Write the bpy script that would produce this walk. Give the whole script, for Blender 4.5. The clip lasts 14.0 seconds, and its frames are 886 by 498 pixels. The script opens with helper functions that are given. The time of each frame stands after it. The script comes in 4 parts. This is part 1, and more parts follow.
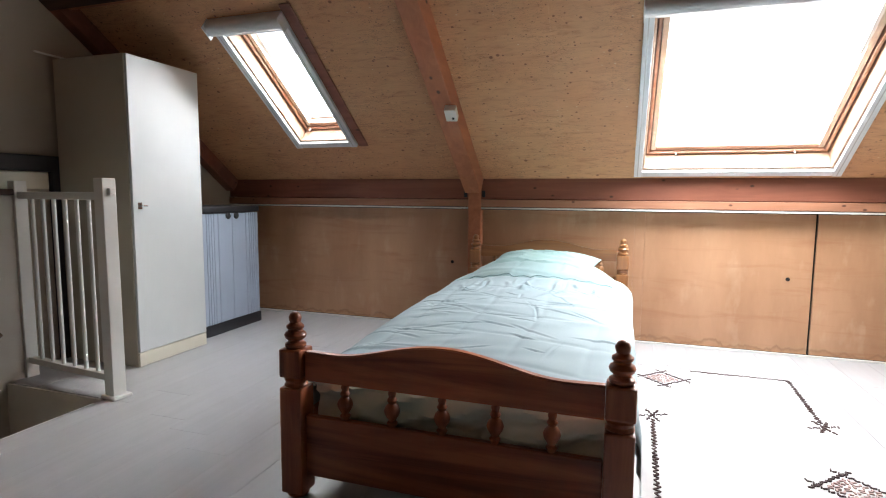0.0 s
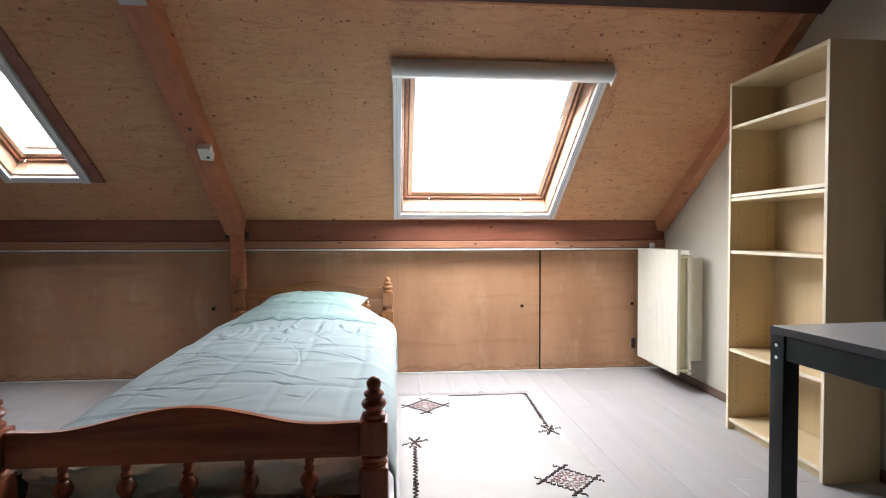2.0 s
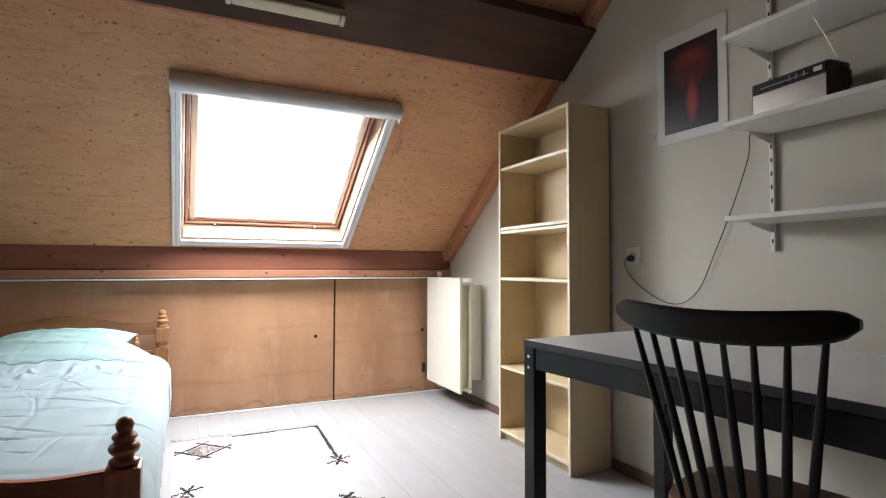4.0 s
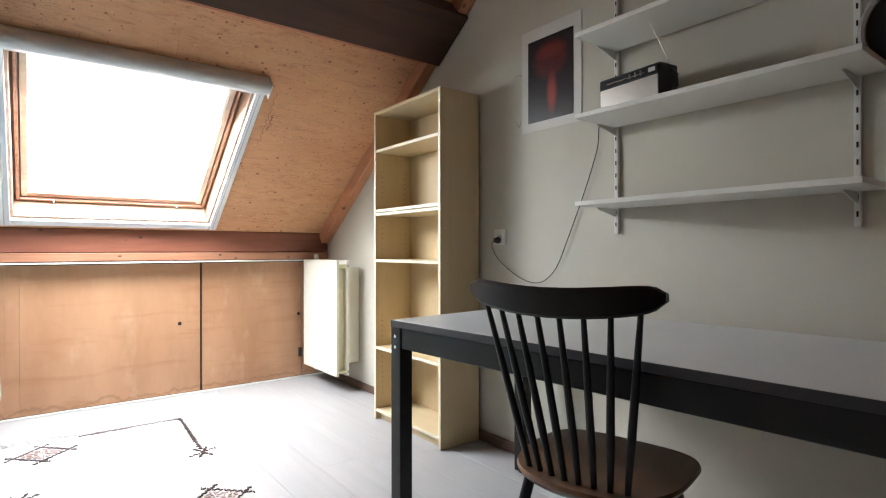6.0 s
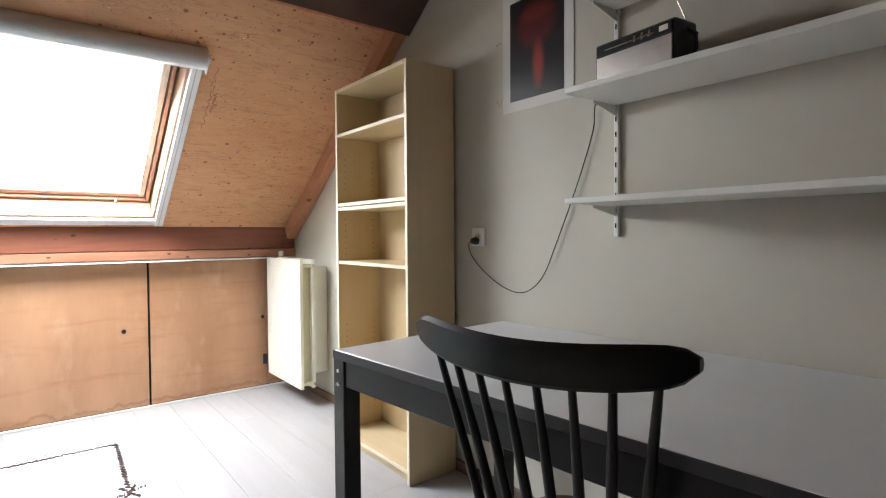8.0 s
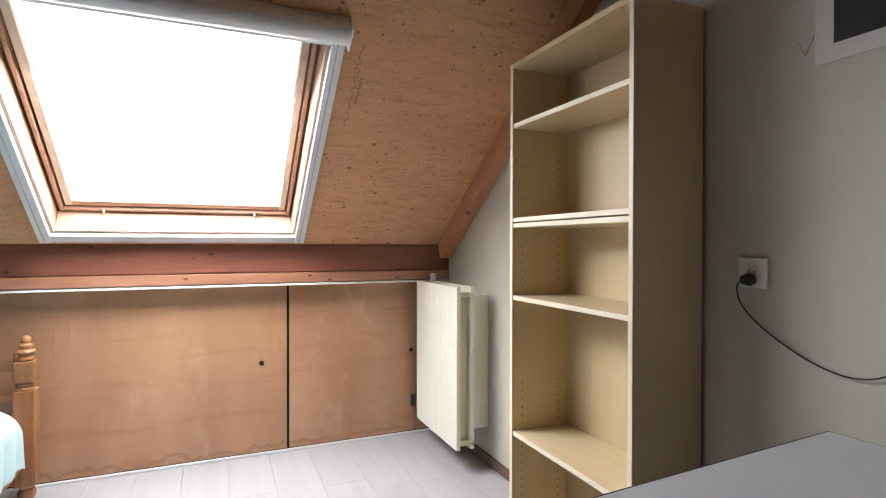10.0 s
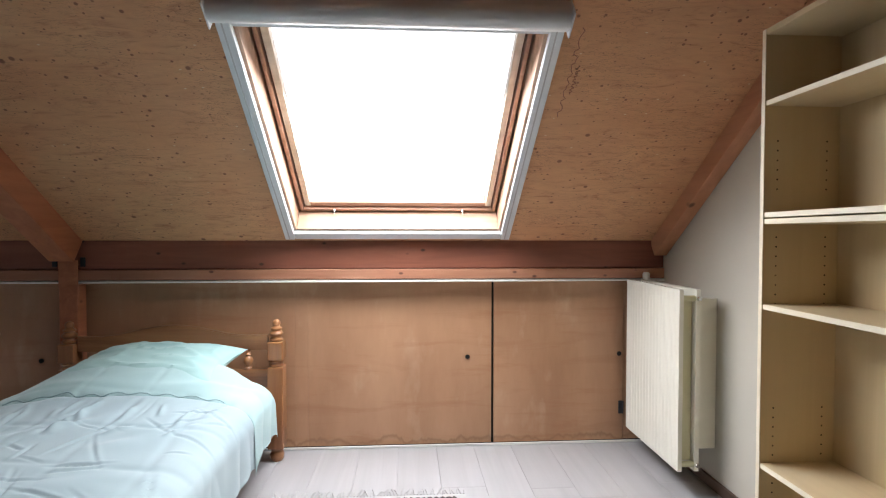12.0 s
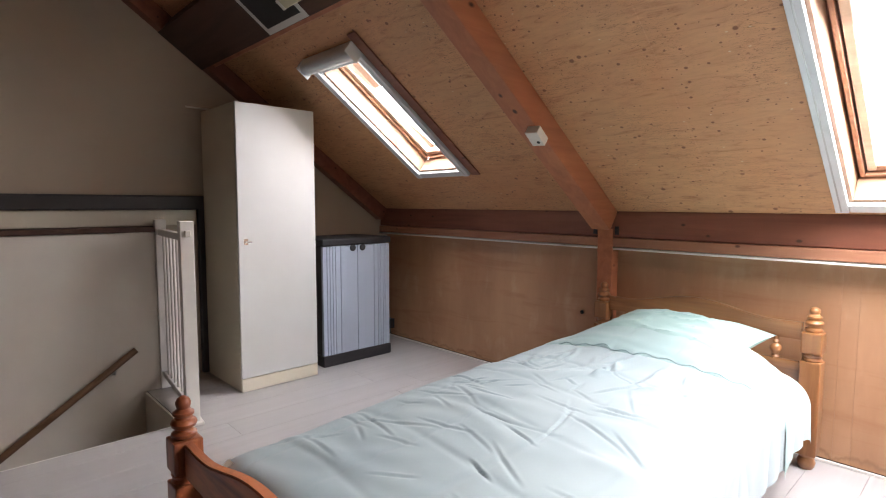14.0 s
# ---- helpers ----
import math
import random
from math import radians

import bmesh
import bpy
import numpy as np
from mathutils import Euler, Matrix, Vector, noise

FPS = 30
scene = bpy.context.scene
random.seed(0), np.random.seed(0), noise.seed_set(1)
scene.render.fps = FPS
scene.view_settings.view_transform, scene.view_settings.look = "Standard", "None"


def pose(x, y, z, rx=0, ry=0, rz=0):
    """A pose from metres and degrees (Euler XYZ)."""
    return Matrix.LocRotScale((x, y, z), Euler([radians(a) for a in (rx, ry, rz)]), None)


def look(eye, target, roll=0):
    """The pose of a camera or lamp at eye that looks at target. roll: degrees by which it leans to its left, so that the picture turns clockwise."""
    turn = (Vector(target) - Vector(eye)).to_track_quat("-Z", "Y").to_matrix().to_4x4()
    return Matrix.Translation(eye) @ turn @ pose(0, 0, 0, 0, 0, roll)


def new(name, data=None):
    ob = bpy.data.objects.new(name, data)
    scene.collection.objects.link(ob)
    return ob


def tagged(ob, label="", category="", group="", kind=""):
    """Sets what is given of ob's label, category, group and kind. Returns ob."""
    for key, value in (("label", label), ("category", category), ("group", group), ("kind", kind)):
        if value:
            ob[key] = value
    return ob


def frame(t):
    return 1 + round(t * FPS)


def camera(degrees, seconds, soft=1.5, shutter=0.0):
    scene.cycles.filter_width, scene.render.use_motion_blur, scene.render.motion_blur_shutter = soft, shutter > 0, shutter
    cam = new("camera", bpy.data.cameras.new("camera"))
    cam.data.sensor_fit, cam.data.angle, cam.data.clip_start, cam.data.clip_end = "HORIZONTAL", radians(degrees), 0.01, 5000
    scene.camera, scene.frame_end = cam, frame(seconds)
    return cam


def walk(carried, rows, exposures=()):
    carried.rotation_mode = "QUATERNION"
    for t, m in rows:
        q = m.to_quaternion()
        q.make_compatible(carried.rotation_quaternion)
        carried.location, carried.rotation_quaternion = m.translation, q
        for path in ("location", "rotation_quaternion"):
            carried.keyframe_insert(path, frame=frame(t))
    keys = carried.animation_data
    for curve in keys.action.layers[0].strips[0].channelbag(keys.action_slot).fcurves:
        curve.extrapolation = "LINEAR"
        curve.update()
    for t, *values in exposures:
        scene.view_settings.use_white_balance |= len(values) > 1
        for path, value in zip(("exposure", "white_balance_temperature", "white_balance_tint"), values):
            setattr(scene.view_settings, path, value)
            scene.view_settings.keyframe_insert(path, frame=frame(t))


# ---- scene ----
cam = camera(79.31, 14.0, soft=1.1)
PATH = [
    (0, (0.539, -4.097, 1.060), (-0.091, -2.209, 0.861), 0.42),
    (0.5, (0.588, -4.103, 1.074), (0.108, -2.172, 0.877), 0.28),
    (1, (0.626, -4.107, 1.088), (0.324, -2.137, 0.919), 0.22),
    (1.5, (0.627, -4.145, 1.091), (0.547, -2.150, 0.978), 0.10),
    (2, (0.627, -4.136, 1.081), (0.799, -2.144, 1.027), -0.09),
    (2.5, (0.661, -4.147, 1.082), (1.046, -2.185, 1.073), -0.12),
    (3, (0.664, -4.144, 1.071), (1.245, -2.231, 1.104), -0.06),
    (3.5, (0.691, -4.163, 1.061), (1.422, -2.302, 1.119), 0.06),
    (4, (0.695, -4.182, 1.052), (1.560, -2.380, 1.121), 0.12),
    (6.5, (0.806, -4.233, 1.050), (2.076, -2.687, 1.027), -0.21),
    (7, (0.878, -4.197, 1.064), (2.173, -2.673, 1.023), -0.31),
    (9.5, (1.370, -3.379, 1.201), (2.290, -1.604, 1.160), -0.27),
    (10, (1.367, -3.185, 1.196), (2.152, -1.346, 1.176), 0.08),
    (10.5, (1.368, -3.110, 1.197), (2.116, -1.255, 1.182), 0.03),
    (11, (1.351, -3.078, 1.191), (2.060, -1.209, 1.178), -0.11),
    (11.5, (1.275, -3.043, 1.211), (1.817, -1.118, 1.183), -0.11),
    (12, (1.268, -3.062, 1.224), (1.397, -1.067, 1.170), 0.04),
    (12.5, (1.204, -2.967, 1.280), (0.962, -0.991, 1.088), -0.15),
    (13, (1.357, -2.917, 1.237), (0.573, -1.085, 1.072), -0.22),
    (13.5, (1.305, -2.948, 1.241), (0.141, -1.330, 1.070), 0.07),
    (14, (1.146, -3.045, 1.232), (-0.304, -1.678, 1.064), 0.16),
]
EXPOSURE = [(0, 0.45, 6500, 10), (0.5, 0.28, 6500, 10), (1, 0.08, 6500, 10), (1.5, -0.01, 6550, 11), (2, 0.03, 6600, 12), (3, 0.05, 6600, 12), (4, 0.15, 6500, 10), (6.5, 0.58, 6450, 8), (7.2, 0.58, 6450, 8), (9.5, -0.02, 6500, 11), (10.5, -0.12, 6500, 11), (11, -0.16, 6500, 11), (12, -0.37, 6550, 12), (12.5, -0.62, 6650, 13), (13, -0.54, 6750, 15), (13.5, -0.30, 6800, 15), (14, 0.46, 7000, 18)]
walk(cam, [(t, look(eye, target, roll)) for t, eye, target, roll in PATH], EXPOSURE)

# ---- plan in metres: bed centre x = 0, knee wall face y = 0, floor z = 0 ----
X_LEFT, X_RIGHT, Y_BACK = -2.85, 2.735, -5.6
SLOPE = math.atan(0.72)
EAVE = 1.14                      # height of the roof boarding above the knee wall face
RIDGE_V = 4.7
C, S = math.cos(SLOPE), math.sin(SLOPE)
# roof frame: x along the eaves, y up the slope, z into the room
ROOF = Matrix(((1, 0, 0, 0), (0, -C, -S, 0), (0, S, -C, EAVE), (0, 0, 0, 1)))

# ---- light ----
world = bpy.data.worlds.new("overcast_sky")
scene.world = world
world.use_nodes = True
wn = world.node_tree
sky = wn.nodes.new("ShaderNodeTexSky")
sky.sky_type, sky.sun_disc = "NISHITA", False
sky.sun_elevation, sky.sun_rotation, sky.air_density, sky.dust_density = radians(48), radians(20), 1.0, 4.0
wn.nodes["Background"].inputs[1].default_value = 0.15
pale = wn.nodes.new("ShaderNodeHueSaturation")
pale.inputs["Saturation"].default_value, pale.inputs["Value"].default_value = 0.25, 1.7
wn.links.new(sky.outputs[0], pale.inputs["Color"])
wn.links.new(pale.outputs[0], wn.nodes["Background"].inputs[0])
sun = new("sun", bpy.data.lights.new("sun", "SUN"))
sun.data.energy, sun.data.angle, sun.data.color = 0.8, radians(25), (1, 0.97, 0.93)
sun.matrix_world = look((0, 0, 10), (-1.5, -8, 0))


def sky_lamp(name, x0, x1, v0, v1, w, tilt, watts):
    lamp = new(name, bpy.data.lights.new(name, "AREA"))
    lamp.data.shape, lamp.data.size, lamp.data.size_y = "RECTANGLE", x1 - x0, v1 - v0
    lamp.data.energy, lamp.data.color = watts, (0.90, 0.945, 1.0)
    lamp.matrix_world = ROOF @ pose((x0 + x1) / 2, (v0 + v1) / 2, w, 180 + tilt, 0, 0)   # an overcast sky is brightest overhead
    return lamp


sky_lamp("skylight_large", 0.75, 1.68, 0.26, 1.36, -0.2, 20, 60)
sky_lamp("skylight_small", -1.77, -1.49, 0.62, 1.52, -0.15, 6, 12.5)


# ---- materials ----
def material(name, rough=0.5, metal=0.0, spec=0.5):
    m = bpy.data.materials.new(name)
    m.use_nodes = True
    b = m.node_tree.nodes["Principled BSDF"]
    b.inputs["Roughness"].default_value, b.inputs["Metallic"].default_value = rough, metal
    b.inputs["Specular IOR Level"].default_value = spec
    return m, m.node_tree, b


def node(t, kind, **inputs):
    n = t.nodes.new(kind)
    for k, v in inputs.items():
        n.inputs[k.replace("_", " ")].default_value = v
    return n


def coords(t, scale=(1, 1, 1), shift=True):
    """Object coordinates, stretched, and moved by chance from piece to piece."""
    tc, mp = t.nodes.new("ShaderNodeTexCoord"), t.nodes.new("ShaderNodeMapping")
    mp.inputs["Scale"].default_value = scale
    src = tc.outputs["Object"]
    if shift:
        info, add, comb = t.nodes.new("ShaderNodeObjectInfo"), t.nodes.new("ShaderNodeVectorMath"), t.nodes.new("ShaderNodeMath")
        comb.operation, comb.inputs[1].default_value = "MULTIPLY", 9.0
        t.links.new(info.outputs["Random"], comb.inputs[0])
        t.links.new(src, add.inputs[0])
        t.links.new(comb.outputs[0], add.inputs[1])
        src = add.outputs[0]
    t.links.new(src, mp.inputs["Vector"])
    return mp.outputs["Vector"]


def noise_tex(t, vec, scale, detail=4, rough=0.55, distort=0.0):
    n = node(t, "ShaderNodeTexNoise", Scale=scale, Detail=detail, Roughness=rough, Distortion=distort)
    t.links.new(vec, n.inputs["Vector"])
    return n.outputs["Fac"]


def ramp(t, fac, stops):
    r = t.nodes.new("ShaderNodeValToRGB")
    el = r.color_ramp.elements
    while len(el) < len(stops):
        el.new(0.5)
    for e, (p, c) in zip(el, stops):
        e.position, e.color = p, (*c, 1) if len(c) == 3 else c
    t.links.new(fac, r.inputs["Fac"])
    return r.outputs["Color"]


def mix(t, fac, a, b, mode="MIX"):
    m = t.nodes.new("ShaderNodeMix")
    m.data_type, m.blend_type = "RGBA", mode
    for sock, v in ((m.inputs["Factor"], fac), (m.inputs["A"], a), (m.inputs["B"], b)):
        if isinstance(v, (int, float)):
            sock.default_value = v
        elif isinstance(v, tuple):
            sock.default_value = (*v, 1)
        else:
            t.links.new(v, sock)
    return m.outputs["Result"]


def bump(t, b, height, strength=0.2, distance=0.002):
    n = node(t, "ShaderNodeBump", Strength=strength, Distance=distance)
    t.links.new(height, n.inputs["Height"])
    t.links.new(n.outputs["Normal"], b.inputs["Normal"])


def paint(name, color, rough=0.5, vary=0.10, grain=60, rel=0.15, metal=0.0, spec=0.5, blotch=2.5):
    """Paint, plaster, plastic or metal with soft blotches and a fine relief."""
    m, t, b = material(name, rough, metal, spec)
    v = coords(t)
    dark, light = tuple(c * (1 - vary) for c in color), tuple(min(1, c * (1 + vary)) for c in color)
    big = ramp(t, noise_tex(t, v, blotch, 5), [(0.3, dark), (0.7, light)])
    fine = noise_tex(t, v, grain, 3)
    t.links.new(mix(t, 0.12 * min(1, vary * 6), big, ramp(t, fine, [(0.3, dark), (0.7, light)]), "OVERLAY"), b.inputs["Base Color"])
    if rel:
        bump(t, b, fine, rel, 0.0015)
    return m


def wood(name, dark, light, axis=0, scale=14, rough=0.45, knots=0.0, knot=(0.05, 0.02, 0.01), rel=0.2, stretch=0.08, contrast=0.18, coat=0.0):
    """Wood with grain along one axis, larger tone changes and, if wanted, knots."""
    m, t, b = material(name, rough)
    b.inputs["Coat Weight"].default_value = coat
    st = [1, 1, 1]
    st[axis] = stretch
    v = coords(t, tuple(st))
    grain = noise_tex(t, v, scale, 6, 0.6, 0.6)
    tone = noise_tex(t, coords(t, (1, 1, 1)), 1.7, 3)
    col = ramp(t, grain, [(0.5 - contrast, dark), (0.5 + contrast, light)])
    col = mix(t, ramp(t, tone, [(0.35, (0, 0, 0)), (0.7, (0.55, 0.55, 0.55))]), col, dark)
    if knots:
        st2 = [1, 1, 1]
        st2[axis] = 0.6
        vo = node(t, "ShaderNodeTexVoronoi", Scale=knots)
        t.links.new(coords(t, tuple(st2)), vo.inputs["Vector"])
        spot = ramp(t, vo.outputs["Distance"], [(0.07, (1, 1, 1)), (0.14, (0, 0, 0))])
        col = mix(t, spot, col, knot)
    t.links.new(col, b.inputs["Base Color"])
    bump(t, b, grain, rel, 0.002)
    return m


def plywood(name, sheet, dark):
    """Roof sheathing: pale rotary-cut veneer with flame figure, dark fixings and knots, and lighter chips."""
    m, t, b = material(name, 0.62)
    v = coords(t, (0.22, 1.0, 1.0), False)
    flame = noise_tex(t, v, 26, 6, 0.65, 1.4)
    broad = noise_tex(t, coords(t, (0.5, 1, 1), False), 1.6, 4)
    col = ramp(t, flame, [(0.30, dark), (0.44, sheet), (0.62, tuple(c * 1.12 for c in sheet))])
    col = mix(t, ramp(t, broad, [(0.35, (0, 0, 0)), (0.75, (0.6, 0.6, 0.6))]), col, tuple(c * k for c, k in zip(sheet, (0.85, 0.66, 0.55))))
    lines = ramp(t, noise_tex(t, coords(t, (0.5, 3.2, 1), False), 15, 3, 0.5, 2.2), [(0.484, (0, 0, 0)), (0.5, (0.8, 0.8, 0.8)), (0.516, (0, 0, 0))])
    patch = ramp(t, noise_tex(t, coords(t, (1, 1, 1), False), 2.3, 2), [(0.40, (0, 0, 0)), (0.56, (1, 1, 1))])
    col = mix(t, mix(t, 1.0, lines, patch, "MULTIPLY"), col, tuple(c * 0.42 for c in dark))
    for scale, size, tone in ((5.5, 0.033, (0.17, 0.058, 0.025)), (9.5, 0.040, (0.17, 0.06, 0.027)), (14.0, 0.046, (0.19, 0.075, 0.035)), (19.0, 0.040, (0.25, 0.115, 0.058))):
        vo = node(t, "ShaderNodeTexVoronoi", Scale=scale)
        vo.voronoi_dimensions = "2D"
        t.links.new(coords(t, (1.0, 1.15, 1), False), vo.inputs["Vector"])
        big, div, sepc = t.nodes.new("ShaderNodeMath"), t.nodes.new("ShaderNodeMath"), t.nodes.new("ShaderNodeSeparateXYZ")
        t.links.new(vo.outputs["Color"], sepc.inputs[0])
        big.operation, big.inputs[1].default_value, big.inputs[2].default_value = "MULTIPLY_ADD", 1.1, 0.45
        t.links.new(sepc.outputs["Z"], big.inputs[0])
        div.operation = "DIVIDE"
        t.links.new(vo.outputs["Distance"], div.inputs[0])
        t.links.new(big.outputs[0], div.inputs[1])
        spot = ramp(t, div.outputs[0], [(size * 0.9, (1, 1, 1)), (size * 1.55, (0, 0, 0))])
        keep = ramp(t, vo.outputs["Color"], [(0.50, (0, 0, 0)), (0.56, (0.85, 0.85, 0.85))])
        col = mix(t, mix(t, 1.0, spot, keep, "MULTIPLY"), col, tone)
    chip = node(t, "ShaderNodeTexVoronoi", Scale=7.5)
    chip.voronoi_dimensions = "2D"
    t.links.new(coords(t, (0.6, 1.3, 1), False), chip.inputs["Vector"])
    some = ramp(t, chip.outputs["Color"], [(0.54, (0, 0, 0)), (0.60, (0.8, 0.8, 0.8))])
    col = mix(t, mix(t, 1.0, ramp(t, chip.outputs["Distance"], [(0.016, (1, 1, 1)), (0.028, (0, 0, 0))]), some, "MULTIPLY"), col, (0.75, 0.62, 0.42))
    t.links.new(col, b.inputs["Base Color"])
    bump(t, b, flame, 0.25, 0.002)
    return m


def fibreboard(name, dark, light):
    """Oiled board with vertical clouds, drips and a tide mark near the floor."""
    m, t, b = material(name, 0.42)
    v = coords(t, (1, 1, 0.35))
    cloud = noise_tex(t, v, 2.6, 5)
    fine = noise_tex(t, coords(t, (1, 1, 0.2)), 45, 4)
    col = ramp(t, cloud, [(0.30, dark), (0.68, light)])
    col = mix(t, 0.09, col, ramp(t, fine, [(0.35, dark), (0.65, light)]))
    pos = t.nodes.new("ShaderNodeSeparateXYZ")
    t.links.new(coords(t, (1, 1, 1), False), pos.inputs[0])
    wob = t.nodes.new("ShaderNodeMath")
    wob.operation = "MULTIPLY_ADD"
    wob.inputs[1].default_value = 0.16
    t.links.new(noise_tex(t, coords(t, (1, 0.01, 0.3), False), 9, 4), wob.inputs[0])
    t.links.new(pos.outputs["Z"], wob.inputs[2])
    tide = ramp(t, wob.outputs[0], [(0.10, (0, 0, 0)), (0.118, (0.5, 0.5, 0.5)), (0.13, (0, 0, 0))])
    col = mix(t, tide, col, tuple(c * 0.55 for c in dark))
    pale = ramp(t, noise_tex(t, coords(t, (1, 1, 0.45), False), 6.5, 4), [(0.58, (0, 0, 0)), (0.74, (0.34, 0.34, 0.34))])
    col = mix(t, pale, col, (0.62, 0.46, 0.32))
    streak = ramp(t, noise_tex(t, coords(t, (0.35, 1, 2.6), False), 4.5, 5, 0.6, 0.8), [(0.52, (0, 0, 0)), (0.70, (0.42, 0.42, 0.42))])
    col = mix(t, streak, col, tuple(c * k for c, k in zip(dark, (0.92, 0.72, 0.62))))
    t.links.new(col, b.inputs["Base Color"])
    bump(t, b, fine, 0.08, 0.001)
    return m


def cloth(name, a, bcol, weave=420):
    m, t, b = material(name, 0.85, 0, 0.2)
    v = coords(t)
    col = ramp(t, noise_tex(t, v, 2.2, 3), [(0.3, a), (0.7, bcol)])
    t.links.new(col, b.inputs["Base Color"])
    b.inputs["Sheen Weight"].default_value = 0.15
    bump(t, b, noise_tex(t, v, weave, 2), 0.12, 0.001)
    return m


def glass_mat(name):
    m, t, b = material(name, 0.0)
    b.inputs["Base Color"].default_value = (1, 1, 1, 1)
    b.inputs["Transmission Weight"].default_value, b.inputs["IOR"].default_value = 1.0, 1.05
    return m


PLY = plywood("roof_plywood", (0.585, 0.318, 0.16), (0.41, 0.18, 0.083))
BEAM = wood("red_pine_beam", (0.19, 0.062, 0.036), (0.31, 0.11, 0.062), 0, 16, 0.5, 13.0, (0.06, 0.022, 0.012))
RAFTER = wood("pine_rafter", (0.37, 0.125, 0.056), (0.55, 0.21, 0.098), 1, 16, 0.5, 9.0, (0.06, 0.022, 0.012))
BATTEN = wood("lit_batten", (0.31, 0.13, 0.072), (0.47, 0.235, 0.14), 0, 16, 0.5, 15.0, (0.12, 0.045, 0.025))
EDGERAFTER = wood("pale_red_rafter", (0.42, 0.18, 0.09), (0.58, 0.27, 0.14), 1, 16, 0.55, 7.0, (0.12, 0.045, 0.02))
BOARD = fibreboard("oiled_fibreboard", (0.36, 0.185, 0.097), (0.50, 0.285, 0.162))
# dark brown, deepened by the shade on the purlin's underside
DARKBEAM = wood("dark_shaded_beam", (0.052, 0.022, 0.013), (0.098, 0.042, 0.025), 0, 14, 0.7, 2.5)
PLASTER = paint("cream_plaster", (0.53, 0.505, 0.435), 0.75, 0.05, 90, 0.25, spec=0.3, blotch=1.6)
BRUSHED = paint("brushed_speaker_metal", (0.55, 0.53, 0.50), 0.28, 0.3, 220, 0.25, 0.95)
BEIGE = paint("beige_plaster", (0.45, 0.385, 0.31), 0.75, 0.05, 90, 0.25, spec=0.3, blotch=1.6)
PANEL = paint("painted_stair_panel", (0.62, 0.58, 0.52), 0.5, 0.04, 40, 0.08)
FLOOR = wood("whitewashed_laminate", (0.375, 0.37, 0.372), (0.455, 0.45, 0.455), 1, 18, 0.42, 0, rel=0.06, stretch=0.05, contrast=0.3)
SUBFLOOR = paint("dark_joint", (0.40, 0.395, 0.395), 0.8, 0.1)
WHITE = paint("white_gloss_paint", (0.76, 0.75, 0.71), 0.35, 0.04, 30, 0.05)
CREAM = paint("cream_paint", (0.70, 0.66, 0.55), 0.4, 0.04, 30, 0.05)
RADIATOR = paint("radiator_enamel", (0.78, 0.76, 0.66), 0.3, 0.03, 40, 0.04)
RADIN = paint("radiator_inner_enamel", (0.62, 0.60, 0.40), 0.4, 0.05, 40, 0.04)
GREYTRIM = paint("grey_aluminium", (0.70, 0.725, 0.745), 0.4, 0.05, 80, 0.04, 0.1)
# brown for the shaded gaps in the window frames
GAPSHADE = wood("dark_gap_shade", (0.16, 0.072, 0.042), (0.29, 0.145, 0.085), 0, 20, 0.35, 0, rel=0.08, coat=0.2)
LINING = wood("window_lining_pine", (0.40, 0.235, 0.15), (0.60, 0.43, 0.31), 0, 12, 0.45, 2.2, (0.32, 0.12, 0.05), rel=0.08)
BEDWOOD = wood("red_brown_pine", (0.15, 0.036, 0.014), (0.52, 0.165, 0.065), 0, 13, 0.42, 0, rel=0.12, contrast=0.13, coat=0.15)
BEDPOST = wood("turned_pine", (0.17, 0.042, 0.016), (0.48, 0.155, 0.06), 2, 18, 0.36, 0, rel=0.12, coat=0.2)
HEADWOOD = wood("honey_pine", (0.13, 0.045, 0.016), (0.40, 0.18, 0.07), 0, 13, 0.32, 0, rel=0.12, coat=0.3)
HEADPOST = wood("honey_turned_pine", (0.24, 0.095, 0.034), (0.42, 0.19, 0.074), 2, 18, 0.32, 0, rel=0.12, coat=0.3)
BIRCH = wood("birch_veneer", (0.56, 0.425, 0.24), (0.67, 0.53, 0.325), 2, 16, 0.42, 0, rel=0.05, stretch=0.06, contrast=0.3)
BIRCHY = wood("birch_veneer_shelf", (0.58, 0.455, 0.27), (0.69, 0.56, 0.355), 1, 16, 0.42, 0, rel=0.05, stretch=0.06, contrast=0.3)
EDGE = paint("pale_edge_band", (0.78, 0.70, 0.54), 0.45, 0.04)
BLACK = paint("black_lacquer", (0.009, 0.0085, 0.009), 0.34, 0.2, 50, 0.05, spec=0.35)
BLACKMAT = paint("black_plastic", (0.03, 0.03, 0.035), 0.55, 0.15, 80, 0.1)
TABLETOP = paint("grey_laminate", (0.62, 0.63, 0.65), 0.28, 0.05, 120, 0.03)
TEAK = wood("teak_seat", (0.10, 0.045, 0.02), (0.20, 0.09, 0.04), 0, 16, 0.35, 0, rel=0.08, coat=0.3)
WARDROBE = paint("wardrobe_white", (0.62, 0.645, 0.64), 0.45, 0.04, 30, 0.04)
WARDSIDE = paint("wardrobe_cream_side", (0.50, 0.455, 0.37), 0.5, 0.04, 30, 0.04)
BLUEGREY = paint("blue_grey_plastic", (0.40, 0.47, 0.58), 0.5, 0.05, 60, 0.08)
CHROME = paint("chrome", (0.75, 0.75, 0.76), 0.2, 0.05, 60, 0.0, 1.0)
STEEL = paint("galvanised_steel", (0.5, 0.5, 0.5), 0.4, 0.1, 60, 0.05, 0.9)
DUVET = cloth("pale_aqua_cotton", (0.28, 0.365, 0.39), (0.33, 0.418, 0.438))
